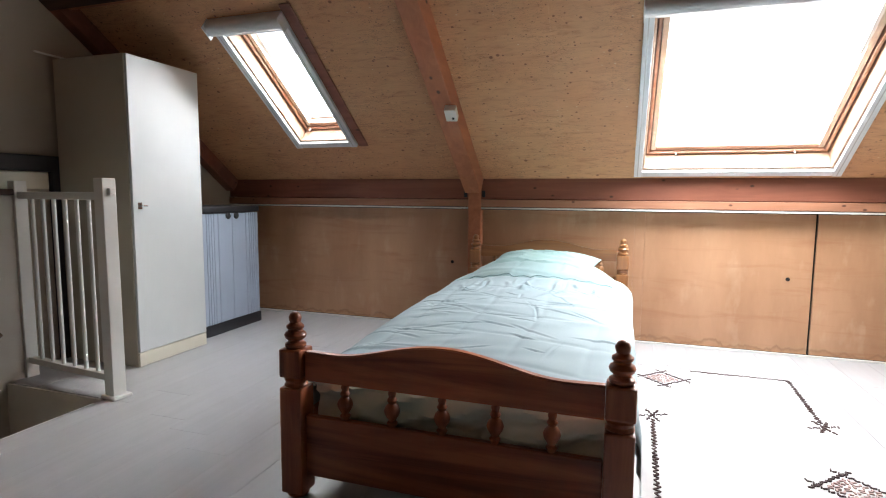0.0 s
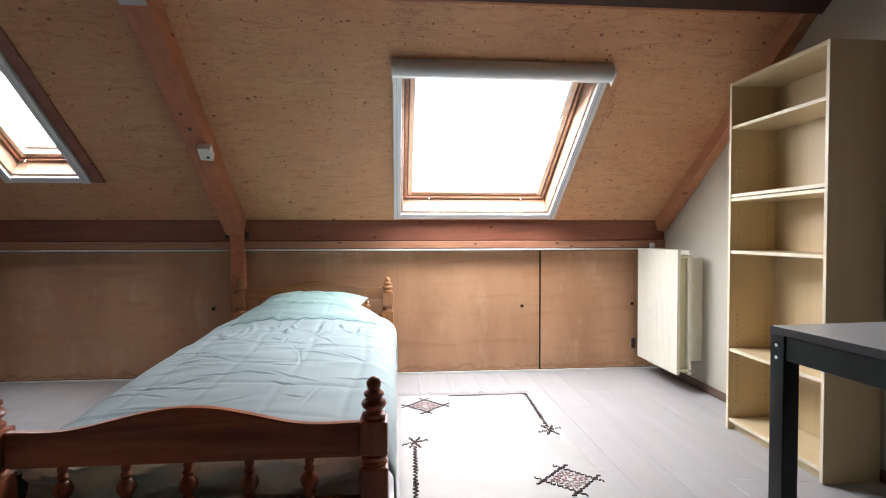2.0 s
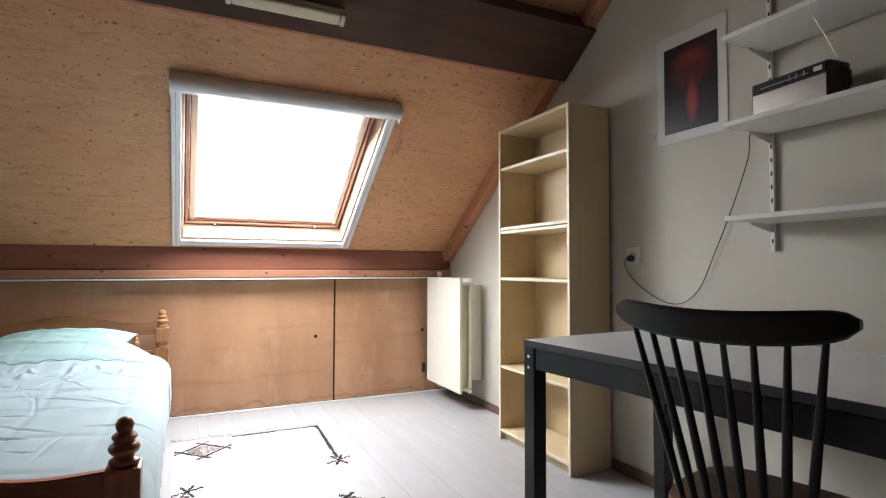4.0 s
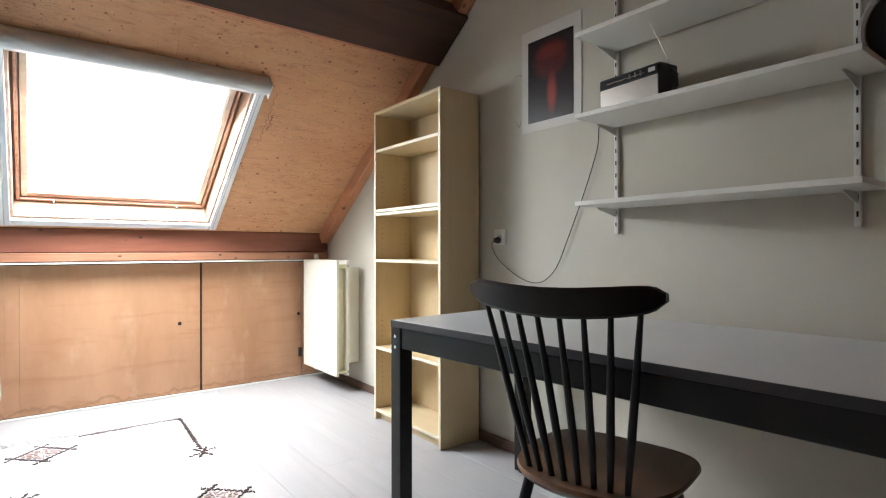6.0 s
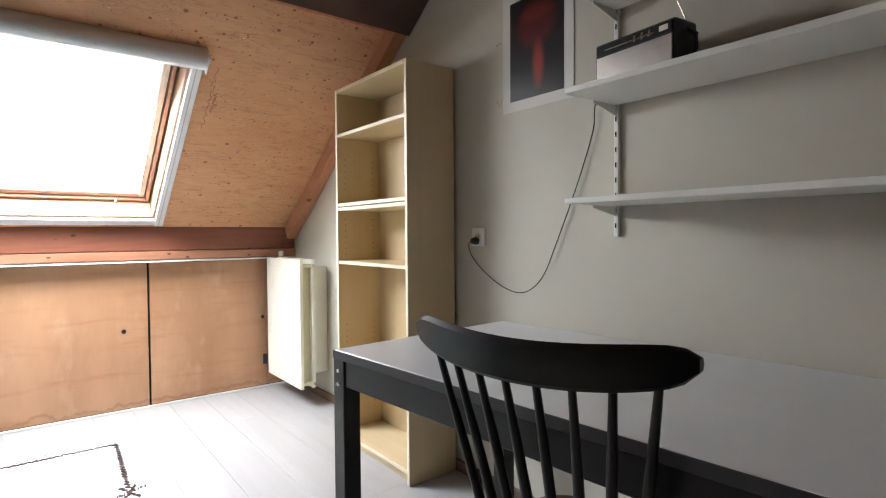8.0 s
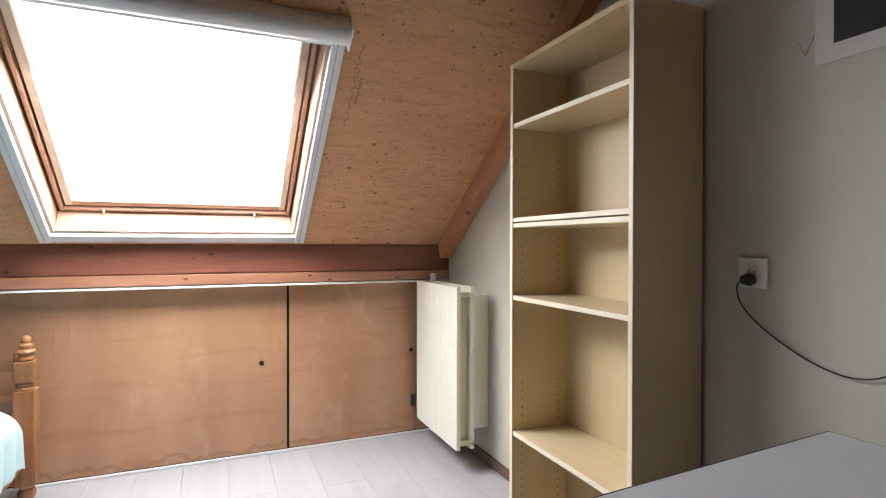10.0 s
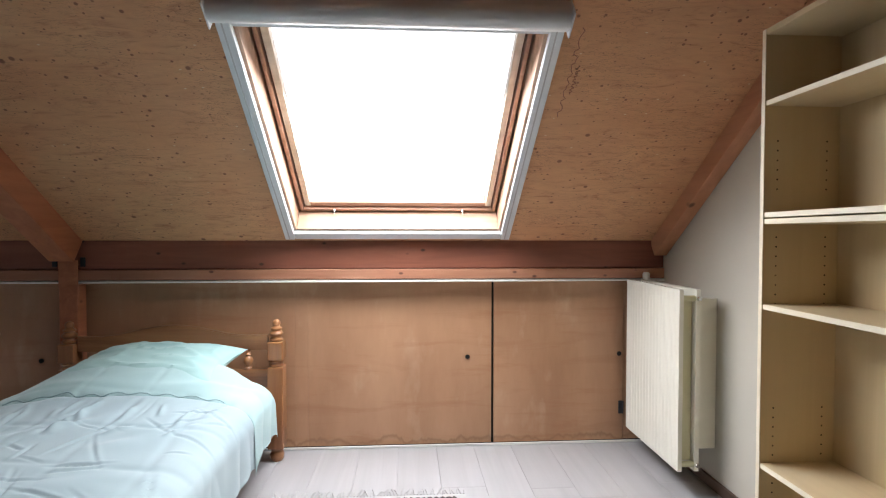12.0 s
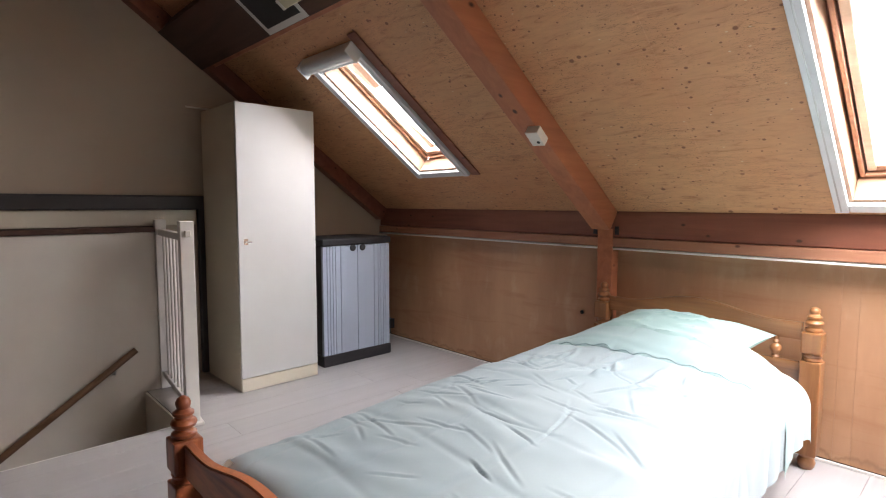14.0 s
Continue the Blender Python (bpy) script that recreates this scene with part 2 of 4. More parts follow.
MINT = cloth("mint_cotton", (0.29, 0.465, 0.45), (0.35, 0.52, 0.50))
SHEET = cloth("green_white_sheet", (0.58, 0.78, 0.69), (0.88, 0.90, 0.83))
HEM = cloth("pale_mint_cotton", (0.285, 0.42, 0.425), (0.335, 0.47, 0.47))
MATTRESS = cloth("mattress_ticking", (0.62, 0.62, 0.58), (0.70, 0.70, 0.66))
RUG = cloth("white_wool", (0.40, 0.395, 0.385), (0.48, 0.475, 0.465), 260)
YARN = cloth("dark_brown_yarn", (0.045, 0.028, 0.028), (0.09, 0.05, 0.045), 300)
YARNRED = cloth("faded_rust_yarn", (0.34, 0.22, 0.20), (0.44, 0.33, 0.30), 300)
PAPER = paint("poster_paper", (0.62, 0.60, 0.565), 0.6, 0.03)
PRINTBLACK = paint("poster_black_ink", (0.012, 0.010, 0.012), 0.35, 0.2)
PLASTIC = paint("white_plastic", (0.78, 0.76, 0.70), 0.35, 0.03)
CORD = paint("black_cable", (0.02, 0.02, 0.02), 0.5, 0.1)
PIPE = paint("dark_painted_beam", (0.028, 0.024, 0.026), 0.5, 0.2, 40, 0.1)
HANDRAIL = wood("brown_handrail", (0.12, 0.065, 0.035), (0.20, 0.11, 0.06), 1, 16, 0.4)
LAMPCOVER = paint("aged_lamp_cover", (0.70, 0.66, 0.48), 0.4, 0.05)
SASHPALE = wood("pale_varnished_pine", (0.64, 0.52, 0.40), (0.80, 0.69, 0.56), 0, 20, 0.35, 0, rel=0.06, coat=0.2)
SASHWARM = wood("stained_pine_rail", (0.36, 0.18, 0.11), (0.58, 0.36, 0.25), 0, 20, 0.35, 0, rel=0.06, coat=0.2)
GLASS = glass_mat("window_glass")
HOLE = paint("dark_hole", (0.01, 0.008, 0.006), 0.9, 0.1)
SKIRT = wood("dark_skirting", (0.10, 0.06, 0.045), (0.17, 0.11, 0.08), 1, 14, 0.5)


# ---- mesh helpers ----
def mesh(name, bm, mat, smooth=False):
    me = bpy.data.meshes.new(name)
    bmesh.ops.recalc_face_normals(bm, faces=bm.faces)
    bm.to_mesh(me)
    bm.free()
    me.materials.append(mat)
    if smooth:
        for p in me.polygons:
            p.use_smooth = True
        me.set_sharp_from_angle(angle=radians(40))
    return me


def part(name, bm, mat, parent=None, label="", smooth=False):
    ob = new(name, mesh(name, bm, mat, smooth))
    if parent is not None:
        ob.parent = parent
    return tagged(ob, label)


def thing(name, label, category, group="", kind="", at=None):
    ob = new(name)
    ob.empty_display_size = 0.05
    if at is not None:
        ob.matrix_world = at
    return tagged(ob, label, category, group, kind)


def block(bm, lo, hi, bevel=0.0, m=None, seg=1):
    """Adds a box, with its edges rounded, to bm."""
    sub = bmesh.new()
    bmesh.ops.create_cube(sub, size=1)
    for v in sub.verts:
        v.co = Vector([a + (c + 0.5) * (b - a) for a, b, c in zip(lo, hi, v.co)])
    if bevel:
        bmesh.ops.bevel(sub, geom=list(sub.edges), offset=bevel, segments=seg, affect="EDGES", profile=0.6)
    if m is not None:
        bmesh.ops.transform(sub, matrix=m, verts=sub.verts)
    join(bm, sub)
    return bm


def join(bm, sub):
    me = bpy.data.meshes.new("temp")
    sub.to_mesh(me)
    sub.free()
    bm.from_mesh(me)
    bpy.data.meshes.remove(me)


def box(lo, hi, bevel=0.003, m=None, seg=1):
    return block(bmesh.new(), lo, hi, bevel, m, seg)


def lathe(profile, seg=20, bm=None, m=None):
    """A turned shape from (radius, height) pairs."""
    sub = bmesh.new()
    rings = []
    for r, z in profile:
        rings.append([sub.verts.new((r * math.cos(a), r * math.sin(a), z)) for a in (2 * math.pi * i / seg for i in range(seg))])
    for a, b in zip(rings, rings[1:]):
        for i in range(seg):
            sub.faces.new((a[i], a[(i + 1) % seg], b[(i + 1) % seg], b[i]))
    sub.faces.new(rings[0][::-1])
    sub.faces.new(rings[-1])
    if m is not None:
        bmesh.ops.transform(sub, matrix=m, verts=sub.verts)
    if bm is None:
        return sub
    join(bm, sub)
    return bm


def tube(points, radius, seg=8, bm=None, taper=None):
    """A round bar along a line of points."""
    bm = bm or bmesh.new()
    pts = [Vector(p) for p in points]
    rings = []
    up = Vector((0.123, 0.31, 0.94)).normalized()
    for i, p in enumerate(pts):
        d = (pts[min(i + 1, len(pts) - 1)] - pts[max(i - 1, 0)]).normalized()
        s1 = d.cross(up).normalized()
        s2 = d.cross(s1)
        r = radius if taper is None else radius * taper[i]
        rings.append([bm.verts.new(p + r * (math.cos(a) * s1 + math.sin(a) * s2)) for a in (2 * math.pi * k / seg for k in range(seg))])
    for a, b in zip(rings, rings[1:]):
        for i in range(seg):
            bm.faces.new((a[i], a[(i + 1) % seg], b[(i + 1) % seg], b[i]))
    bm.faces.new(rings[0][::-1])
    bm.faces.new(rings[-1])
    return bm


def extrude_outline(pts, depth, m=None, bevel=0.0):
    """A board cut to an outline in x and z, with its thickness along y."""
    bm = bmesh.new()
    f = bm.faces.new([bm.verts.new((x, 0, z)) for x, z in pts])
    geo = bmesh.ops.extrude_face_region(bm, geom=[f])
    bmesh.ops.translate(bm, vec=(0, depth, 0), verts=[v for v in geo["geom"] if isinstance(v, bmesh.types.BMVert)])
    bmesh.ops.recalc_face_normals(bm, faces=bm.faces)
    if bevel:
        bmesh.ops.bevel(bm, geom=[e for e in bm.edges if abs(e.verts[0].co.y - e.verts[1].co.y) < 1e-6], offset=bevel, segments=2, affect="EDGES")
    if m is not None:
        bmesh.ops.transform(bm, matrix=m, verts=bm.verts)
    return bm


def setting(name, bm, mat, label, category, smooth=False, parent=None):
    return tagged(part(name, bm, mat, parent, label, smooth), label, category, "", "structure")


def prism(pts, z0, z1):
    """An upright body over an outline in x and y."""
    bm = bmesh.new()
    f = bm.faces.new([bm.verts.new((x, y, z0)) for x, y in pts])
    geo = bmesh.ops.extrude_face_region(bm, geom=[f])
    bmesh.ops.translate(bm, vec=(0, 0, z1 - z0), verts=[v for v in geo["geom"] if isinstance(v, bmesh.types.BMVert)])
    return bm


def ribbed(x_front, x_back, y0, y1, ribs, out, z0, z1):
    """A panel whose front carries upright ribs: (start, end) along y, proud by out."""
    pts = [(x_back, y0), (x_front, y0)]
    for a, b in ribs:
        e = min(0.004, (b - a) * 0.25)
        pts += [(x_front, a), (x_front + out, a + e), (x_front + out, b - e), (x_front, b)]
    return prism(pts + [(x_front, y1), (x_back, y1)], z0, z1)


# ---- roof: boarding with two openings, outer skin, ridge ----
WINDOWS = ((0.654, 1.778, 0.183, 1.465), (-1.848, -1.415, 0.562, 1.615))


def roof_cells(xs, vs, gap, w0, w1, holes):
    bm = bmesh.new()
    for x0, x1 in zip(xs, xs[1:]):
        for v0, v1 in zip(vs, vs[1:]):
            cx, cv = (x0 + x1) / 2, (v0 + v1) / 2
            if any(a < cx < b and c < cv < d for a, b, c, d in holes):
                continue
            g0 = 0.0005 if x0 in gap else 0
            g1 = 0.0005 if x1 in gap else 0
            h0 = 0.0005 if v0 in gap else 0
            h1 = 0.0005 if v1 in gap else 0
            block(bm, (x0 + g0, v0 + h0, w0), (x1 - g1, v1 - h1, w1))
    return bm


xs = sorted([X_LEFT - 0.1, -2.44, -1.22, 0.14, 1.34, 2.44, X_RIGHT + 0.1] + [w[i] for w in WINDOWS for i in (0, 1)])
vs = sorted([-0.12, 1.96, 3.24, RIDGE_V] + [w[i] for w in WINDOWS for i in (2, 3)])
setting("ceiling", roof_cells(xs, vs, {-1.22, 0.14, 1.34, 1.96, 3.24}, -0.02, 0.0, WINDOWS), PLY,
        "sloping ceiling of pale plywood boarding with knots and fixings", "ceiling").matrix_world = ROOF
setting("roof", roof_cells(xs, vs, set(), -0.24, -0.024, WINDOWS), DARKBEAM, "roof build-up behind the plywood boarding", "roof").matrix_world = ROOF
ridge_y, ridge_z = -C * RIDGE_V, EAVE + S * RIDGE_V
back_top = ridge_z - 0.72 * (ridge_y - Y_BACK)
back_len = (ridge_y - Y_BACK) / C
bm = box((X_LEFT - 0.1, 0, 0), (X_RIGHT + 0.1, back_len + 0.2, 0.05), 0)
rear = setting("ceiling_rear", bm, PLY, "rear slope of the plywood boarded roof", "ceiling")
rear.matrix_world = Matrix(((1, 0, 0, 0), (0, -C, S, ridge_y), (0, -S, -C, ridge_z + 0.05), (0, 0, 0, 1)))

# ---- walls ----


def gable(name, x0, x1, mat, label):
    bm = bmesh.new()
    prof = [(0.15, -2.6), (0.15, EAVE - 0.1), (ridge_y, ridge_z), (Y_BACK - 0.1, back_top), (Y_BACK - 0.1, -2.6)]
    f = bm.faces.new([bm.verts.new((x0, y, z)) for y, z in prof])
    geo = bmesh.ops.extrude_face_region(bm, geom=[f])
    bmesh.ops.translate(bm, vec=(x1 - x0, 0, 0), verts=[v for v in geo["geom"] if isinstance(v, bmesh.types.BMVert)])
    return setting(name, bm, mat, label, "wall")


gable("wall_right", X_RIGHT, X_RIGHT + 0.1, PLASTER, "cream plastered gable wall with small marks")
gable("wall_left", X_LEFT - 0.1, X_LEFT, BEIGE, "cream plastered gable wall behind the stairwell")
# unseen wall, added; its dark colour holds down the bounced light
setting("wall_back", box((X_LEFT, Y_BACK - 0.1, -0.3), (X_RIGHT, Y_BACK, back_top), 0), DARKBEAM, "unseen back wall, added to close the room and kept dark against bounced light", "wall")
# the wall stops short: an added, unseen opening sends daylight up the stairwell
setting("wall_hall", box((-1.9, Y_BACK - 0.1, -2.6), (X_RIGHT, Y_BACK, -0.3), 0), PLASTER, "unseen wall of the hall below, beside an opening added to light the stairwell", "wall")
knee = setting("wall_knee", box((X_LEFT, 0.015, 0), (X_RIGHT, 0.15, 1.05), 0), HOLE, "knee wall under the roof slope", "wall")

# board panels of the knee wall
for x0, x1, y in ((X_LEFT + 0.002, -0.615, 0.0), (-0.612, 0.6295, -0.001), (0.63, 0.6995, -0.002), (0.70, 1.747, -0.004), (1.761, 2.53, -0.004), (2.533, X_RIGHT - 0.002, 0.0)):
    part("panel", box((x0, y, 0.016), (x1, 0.014, 0.953), 0.0006), BOARD, knee)
for x, z in ((1.608, 0.518), (-0.745, 0.528), (2.505, 0.525)):
    part("finger_hole", lathe([(0.013, 0), (0.013, 0.004), (0.009, 0.0045)], 16, None, pose(x, -0.005, z, 90)), HOLE, knee)
setting("trim_1", box((X_LEFT, -0.091, 0.960), (X_RIGHT, 0.012, 0.971), 0.002), WHITE, "thin white batten above the knee wall panels", "trim")
setting("trim_2", box((X_LEFT, -0.016, 0.001), (X_RIGHT, -0.007, 0.014), 0.002), WHITE, "thin white bead at the foot of the panels", "trim")
# shadow above and window light below are put into plate and batten colours
setting("wall_plate", box((X_LEFT, -0.075, 1.035), (X_RIGHT, 0.14, 1.19), 0.004), BEAM, "red-brown pine wall plate under the roof slope", "beam")
setting("plate_batten", box((X_LEFT, -0.088, 0.976), (X_RIGHT, 0.013, 1.032), 0.004), BATTEN, "pine batten below the wall plate, window light put into its paler colour", "beam")

# ---- roof timbers ----


def rafter(name, x0, x1, v0, v1, depth, mat, label, w0=0.001):
    return setting(name, box((x0, v0, w0), (x1, v1, depth), 0.006, ROOF, 2), mat, label, "beam")


rafter("rafter_1", -0.605, -0.478, 0.085, 3.6, 0.135, RAFTER, "orange-brown pine rafter with knots down the roof slope")
rafter("rafter_2", X_RIGHT - 0.075, X_RIGHT - 0.002, 0.07, 4.6, 0.095, EDGERAFTER, "pine rafter along the gable wall")
rafter("rafter_3", X_LEFT + 0.002, X_LEFT + 0.09, 0.07, 4.6, 0.115, BEAM, "dark pine rafter along the gable wall")
setting("post", block(box((-0.592, -0.099, 0.001), (-0.49, -0.024, 0.953), 0.005), (-0.592, -0.099, 0.94), (-0.49, -0.0945, 1.085), 0.002), RAFTER, "pine post below the rafter at the knee wall", "post")
# purlin: shaded underside and window-lit front are put into two wood colours
rafter("purlin", X_LEFT + 0.004, X_RIGHT - 0.004, 1.925, 2.27, 0.12, DARKBEAM, "purlin across the roof slope, shade of its underside put into its colour", 0.003)
setting("purlin_face", box((X_LEFT + 0.1, 1.885, 0.004), (X_RIGHT - 0.08, 1.922, 0.075), 0.004, ROOF), RAFTER, "window-lit front of the purlin, painted as a paler pine strip", "beam")

# ---- floor with the stairwell ----
VOID = (X_LEFT, -1.96, Y_BACK, -2.11)
floor = setting("floor", block(box((VOID[1], Y_BACK, -0.25), (X_RIGHT, 0.0, -0.012), 0), (X_LEFT, VOID[3], -0.25), (VOID[1], 0.0, -0.012)), SUBFLOOR,
                "whitewashed laminate floor with long boards", "floor")
setting("floor_below", box((X_LEFT, Y_BACK, -2.62), (X_RIGHT, 0, -2.6), 0), FLOOR, "floor of the storey below", "floor")
setting("stairwell_edge", box((VOID[1] - 0.012, Y_BACK, -0.26), (VOID[1], VOID[3] - 0.06, -0.001), 0.002), WHITE, "painted edge of the stairwell opening", "trim")
setting("stairwell_side", box((VOID[1], Y_BACK, -2.6), (VOID[1] + 0.1, VOID[3], -0.26), 0), PANEL, "painted side of the stairwell", "wall")
setting("stairwell_end", box((X_LEFT, VOID[3] - 0.014, -2.6), (VOID[1] - 0.014, VOID[3] - 0.002, -0.003), 0), PANEL, "painted end wall of the stairwell", "wall")
setting("skirting", box((X_RIGHT - 0.016, Y_BACK, 0.001), (X_RIGHT - 0.001, -0.012, 0.055), 0.003), SKIRT, "low dark skirting along the gable wall", "baseboard")

# stairwell wall panel with its cap, and the dark band on the gable
setting("stair_panel", box((X_LEFT + 0.002, Y_BACK, -2.6), (-2.68, -1.965, 1.045), 0.004), PANEL, "smooth painted half wall along the stairs", "wall")
setting("stair_panel_cap", box((X_LEFT + 0.002, Y_BACK, 1.046), (-2.665, -1.96, 1.078), 0.004), DARKBEAM, "dark brown cap on the stair half wall", "trim")
bm = box((X_LEFT + 0.001, Y_BACK, 1.188), (X_LEFT + 0.05, -1.63, 1.285), 0.012, None, 2)
block(bm, (X_LEFT + 0.001, -1.705, 0.002), (X_LEFT + 0.048, -1.632, 1.20), 0.012, None, 2)
setting("dark_band", bm, PIPE, "black painted band along the gable, turned down at its end", "trim")
bm = box((X_LEFT + 0.001, Y_BACK, 1.081), (X_LEFT + 0.02, -1.71, 1.184), 0.006, None, 2)
setting("cream_band", bm, CREAM, "cream board between the half wall and the band", "trim")

# ---- roof windows ----


def roof_window(name, x0, x1, v0, v1, label, strip, k, dw):
    w = thing(name, label, "window", "", "structure")

    def rp(nm, lo, hi, mat, lab="", bev=0.004, sm=False):
        return part(nm, box(lo, hi, bev, ROOF, 2), mat, w, lab, sm)
    # lining through the roof
    rp("lining", (x0, v0, -0.235), (x0 + 0.018, v1, 0.004), LINING, "stained pine lining board")
    rp("lining", (x1 - 0.018, v0, -0.235), (x1, v1, 0.004), LINING)
    rp("lining", (x0 + 0.019, v0, -0.235), (x1 - 0.019, v0 + 0.018, 0.004), LINING)
    rp("lining", (x0 + 0.019, v1 - 0.018, -0.235), (x1 - 0.019, v1, 0.004), LINING)
    # fixed frame and sash
    # between them, dark strips are put in where the gaps lie in shade
    for nm, o, wd, w0, w1, mat in (("gasket", 0.019, 0.011, -0.232, -0.196, GAPSHADE), ("frame", 0.0305, 0.017, -0.232, -0.168, SASHWARM),
                                   ("seal", 0.048, 0.007, -0.230, -0.200, GAPSHADE), ("sash", 0.0555, 0.046 * k, -0.226, -0.182, SASHPALE)):
        a, b, c, d, w0, w1 = x0 + o, x1 - o, v0 + o, v1 - o, w0 + dw, w1 + dw
        f = part(nm, box((a, c, w0), (a + wd, d, w1), min(0.004, wd * 0.2), ROOF, 2), mat, w, "varnished pine " + nm if nm in ("frame", "sash") else "dark strip put in for the shaded " + nm)
        for n, (lo, hi) in enumerate((((b - wd, c, w0), (b, d, w1)), ((a + wd + 0.001, c, w0), (b - wd - 0.001, c + wd, w1)), ((a + wd + 0.001, d - wd, w0), (b - wd - 0.001, d, w1)))):
            part("rail", box(lo, hi, min(0.004, wd * 0.2), ROOF, 2), SASHWARM if n == 1 and nm == "sash" else mat, f)
    g = rp("pane", (x0 + 0.048 + 0.05 * k, v0 + 0.048 + 0.05 * k, -0.212 + dw), (x1 - 0.048 - 0.05 * k, v1 - 0.048 - 0.05 * k, -0.206 + dw), GLASS, "clear glass pane", 0)
    g.visible_shadow = False
    # ventilation flap bar near the top, catches at the foot
    rp("flap_bar", (x0 + 0.06, v1 - 0.125, -0.18 + dw), (x1 - 0.06, v1 - 0.09, -0.155 + dw), CHROME, "metal ventilation bar")
    for q in (0.19, 0.81):
        x = x0 + q * (x1 - x0)
        part("catch", lathe([(0.004, 0), (0.008, 0.002), (0.008, 0.012), (0.005, 0.02), (0.007, 0.026), (0.003, 0.03)], 10, None,
                            ROOF @ pose(x, v0 + 0.045, -0.166 + dw)), CHROME, w, "small metal catch", True)
    # blind tracks and cassette
    t = 0.047
    for lo, hi in (((x0 - t, v0 - t, 0.002), (x0 + 0.004, v1, 0.030)), ((x1 - 0.004, v0 - t, 0.002), (x1 + t, v1, 0.030))):
        tr = rp("blind_track", lo, hi, GREYTRIM, "grey aluminium blind track")
        part("groove", box((lo[0] + 0.02, lo[1] + 0.01, 0.0305), (lo[0] + 0.026, hi[1], 0.0315), 0, ROOF), STEEL, tr)
    rp("blind_track", (x0 + 0.005, v0 - t, 0.002), (x1 - 0.005, v0 + 0.003, 0.026), GREYTRIM)
    prof = [(0.0, 0.002), (0.0, 0.045), (0.012, 0.07), (0.036, 0.083), (0.062, 0.079), (0.082, 0.06), (0.088, 0.03), (0.088, 0.002)]
    bm = bmesh.new()
    f = bm.faces.new([bm.verts.new((x0 - 0.045, v1 - 0.03 + a, b)) for a, b in prof])
    geo = bmesh.ops.extrude_face_region(bm, geom=[f])
    bmesh.ops.translate(bm, vec=(x1 - x0 + 0.09, 0, 0), verts=[v for v in geo["geom"] if isinstance(v, bmesh.types.BMVert)])
    bmesh.ops.transform(bm, matrix=ROOF, verts=bm.verts)
    cas = part("blind_cassette", bm, GREYTRIM, w, "rounded grey blind cassette", True)
    for x in (x0 - 0.0515, x1 + 0.0455):
        part("end_cap", box((x, v1 - 0.034, 0.001), (x + 0.006, v1 + 0.062, 0.086), 0.002, ROOF), GREYTRIM, cas, "grey end cap")
    rp("blind_bar", (x0 + 0.006, v1 - 0.062, 0.004), (x1 - 0.006, v1 - 0.034, 0.022), GREYTRIM, "blind bottom bar, fully raised")
    if strip:
        rp("side_strip", (x1 + t + 0.006, v0 - 0.06, 0.001), (x1 + t + 0.08, v1 + 0.10, 0.012), BEAM, "reddish wood strip beside the window")
    return w


roof_window("window_1", *WINDOWS[0], "large roof window in pine with grey blind cassette", False, 0.68, 0.06)
roof_window("window_2", *WINDOWS[1], "narrow roof window in pine with grey blind cassette", True, 0.65, 0.075)


# ---- bed ----
def post_profile(h, square_top):
    """Turned finial above the square part of a bed post."""
    z = square_top
    k = h - z
    pts = [(0.030, 0.00), (0.036, 0.05), (0.036, 0.12), (0.026, 0.17), (0.024, 0.22), (0.034, 0.28), (0.038, 0.36), (0.034, 0.43), (0.026, 0.47),
           (0.024, 0.52), (0.030, 0.56), (0.030, 0.62), (0.022, 0.67), (0.018, 0.71), (0.021, 0.78), (0.022, 0.86), (0.016, 0.95), (0.006, 1.0)]
    return [(r, z + k * f) for r, f in pts]


def bed_post(bed, x, y, h, sq, mat, label, base=0.072):
    p = part("post", box((x - 0.042, y - 0.042, base), (x + 0.042, y + 0.042, sq - 0.135), 0.006, None, 2), mat, bed, label)
    part("finial", lathe(post_profile(h, sq), 24, None, pose(x, y, 0)), mat, p, "", True)
    part("block", box((x - 0.042, y - 0.042, sq - 0.10), (x + 0.042, y + 0.042, sq), 0.008, None, 2), mat, p)
    part("collar", lathe([(0.034, sq - 0.138), (0.041, sq - 0.13), (0.036, sq - 0.12), (0.041, sq - 0.108), (0.034, sq - 0.098)], 24, None, pose(x, y, 0)), mat, p, "", True)
    part("foot", lathe([(r, 0.001 + k * base) for r, k in ((0.026, 0), (0.034, 0.18), (0.038, 0.46), (0.030, 0.79), (0.038, 1.01))], 24, None, pose(x, y, 0)), mat, p, "", True)


def crest(x0, x1, base, low, high, depth, y, mat, n=32):
    """A rail with a raised and waved upper edge."""
    top = []
    for i in range(n + 1):
        u = i / n
        wave = 0.5 - 0.5 * math.cos(2 * math.pi * u)
        top.append((x0 + u * (x1 - x0), low + (high - low) * wave ** 1.3 + 0.012 * max(0, math.cos(2 * math.pi * u)) ** 3))
    return extrude_outline([(x0, base)] + [(x1, base)] + top[::-1], depth, pose(0, y, 0), 0.004)


bed = thing("bed", "single pine bed with turned posts and spindle foot board", "bed", at=pose(0.022, 0, 0))
HX, HY, FY = 0.535, -0.14, -2.545
BEDFIT = Matrix(((1, 0, 0, 0.05), (0, 1.03, 0, 0.03), (0, 0, 1, -0.008), (0, 0, 0, 1)))   # bedding laid out on the bed
for sx in (-1, 1):
    bed_post(bed, sx * HX, FY, 0.660, 0.535, BEDPOST, "dark red-brown turned post", 0.022)
    bed_post(bed, sx * HX, HY, 0.766, 0.65, HEADPOST, "honey pine turned post")
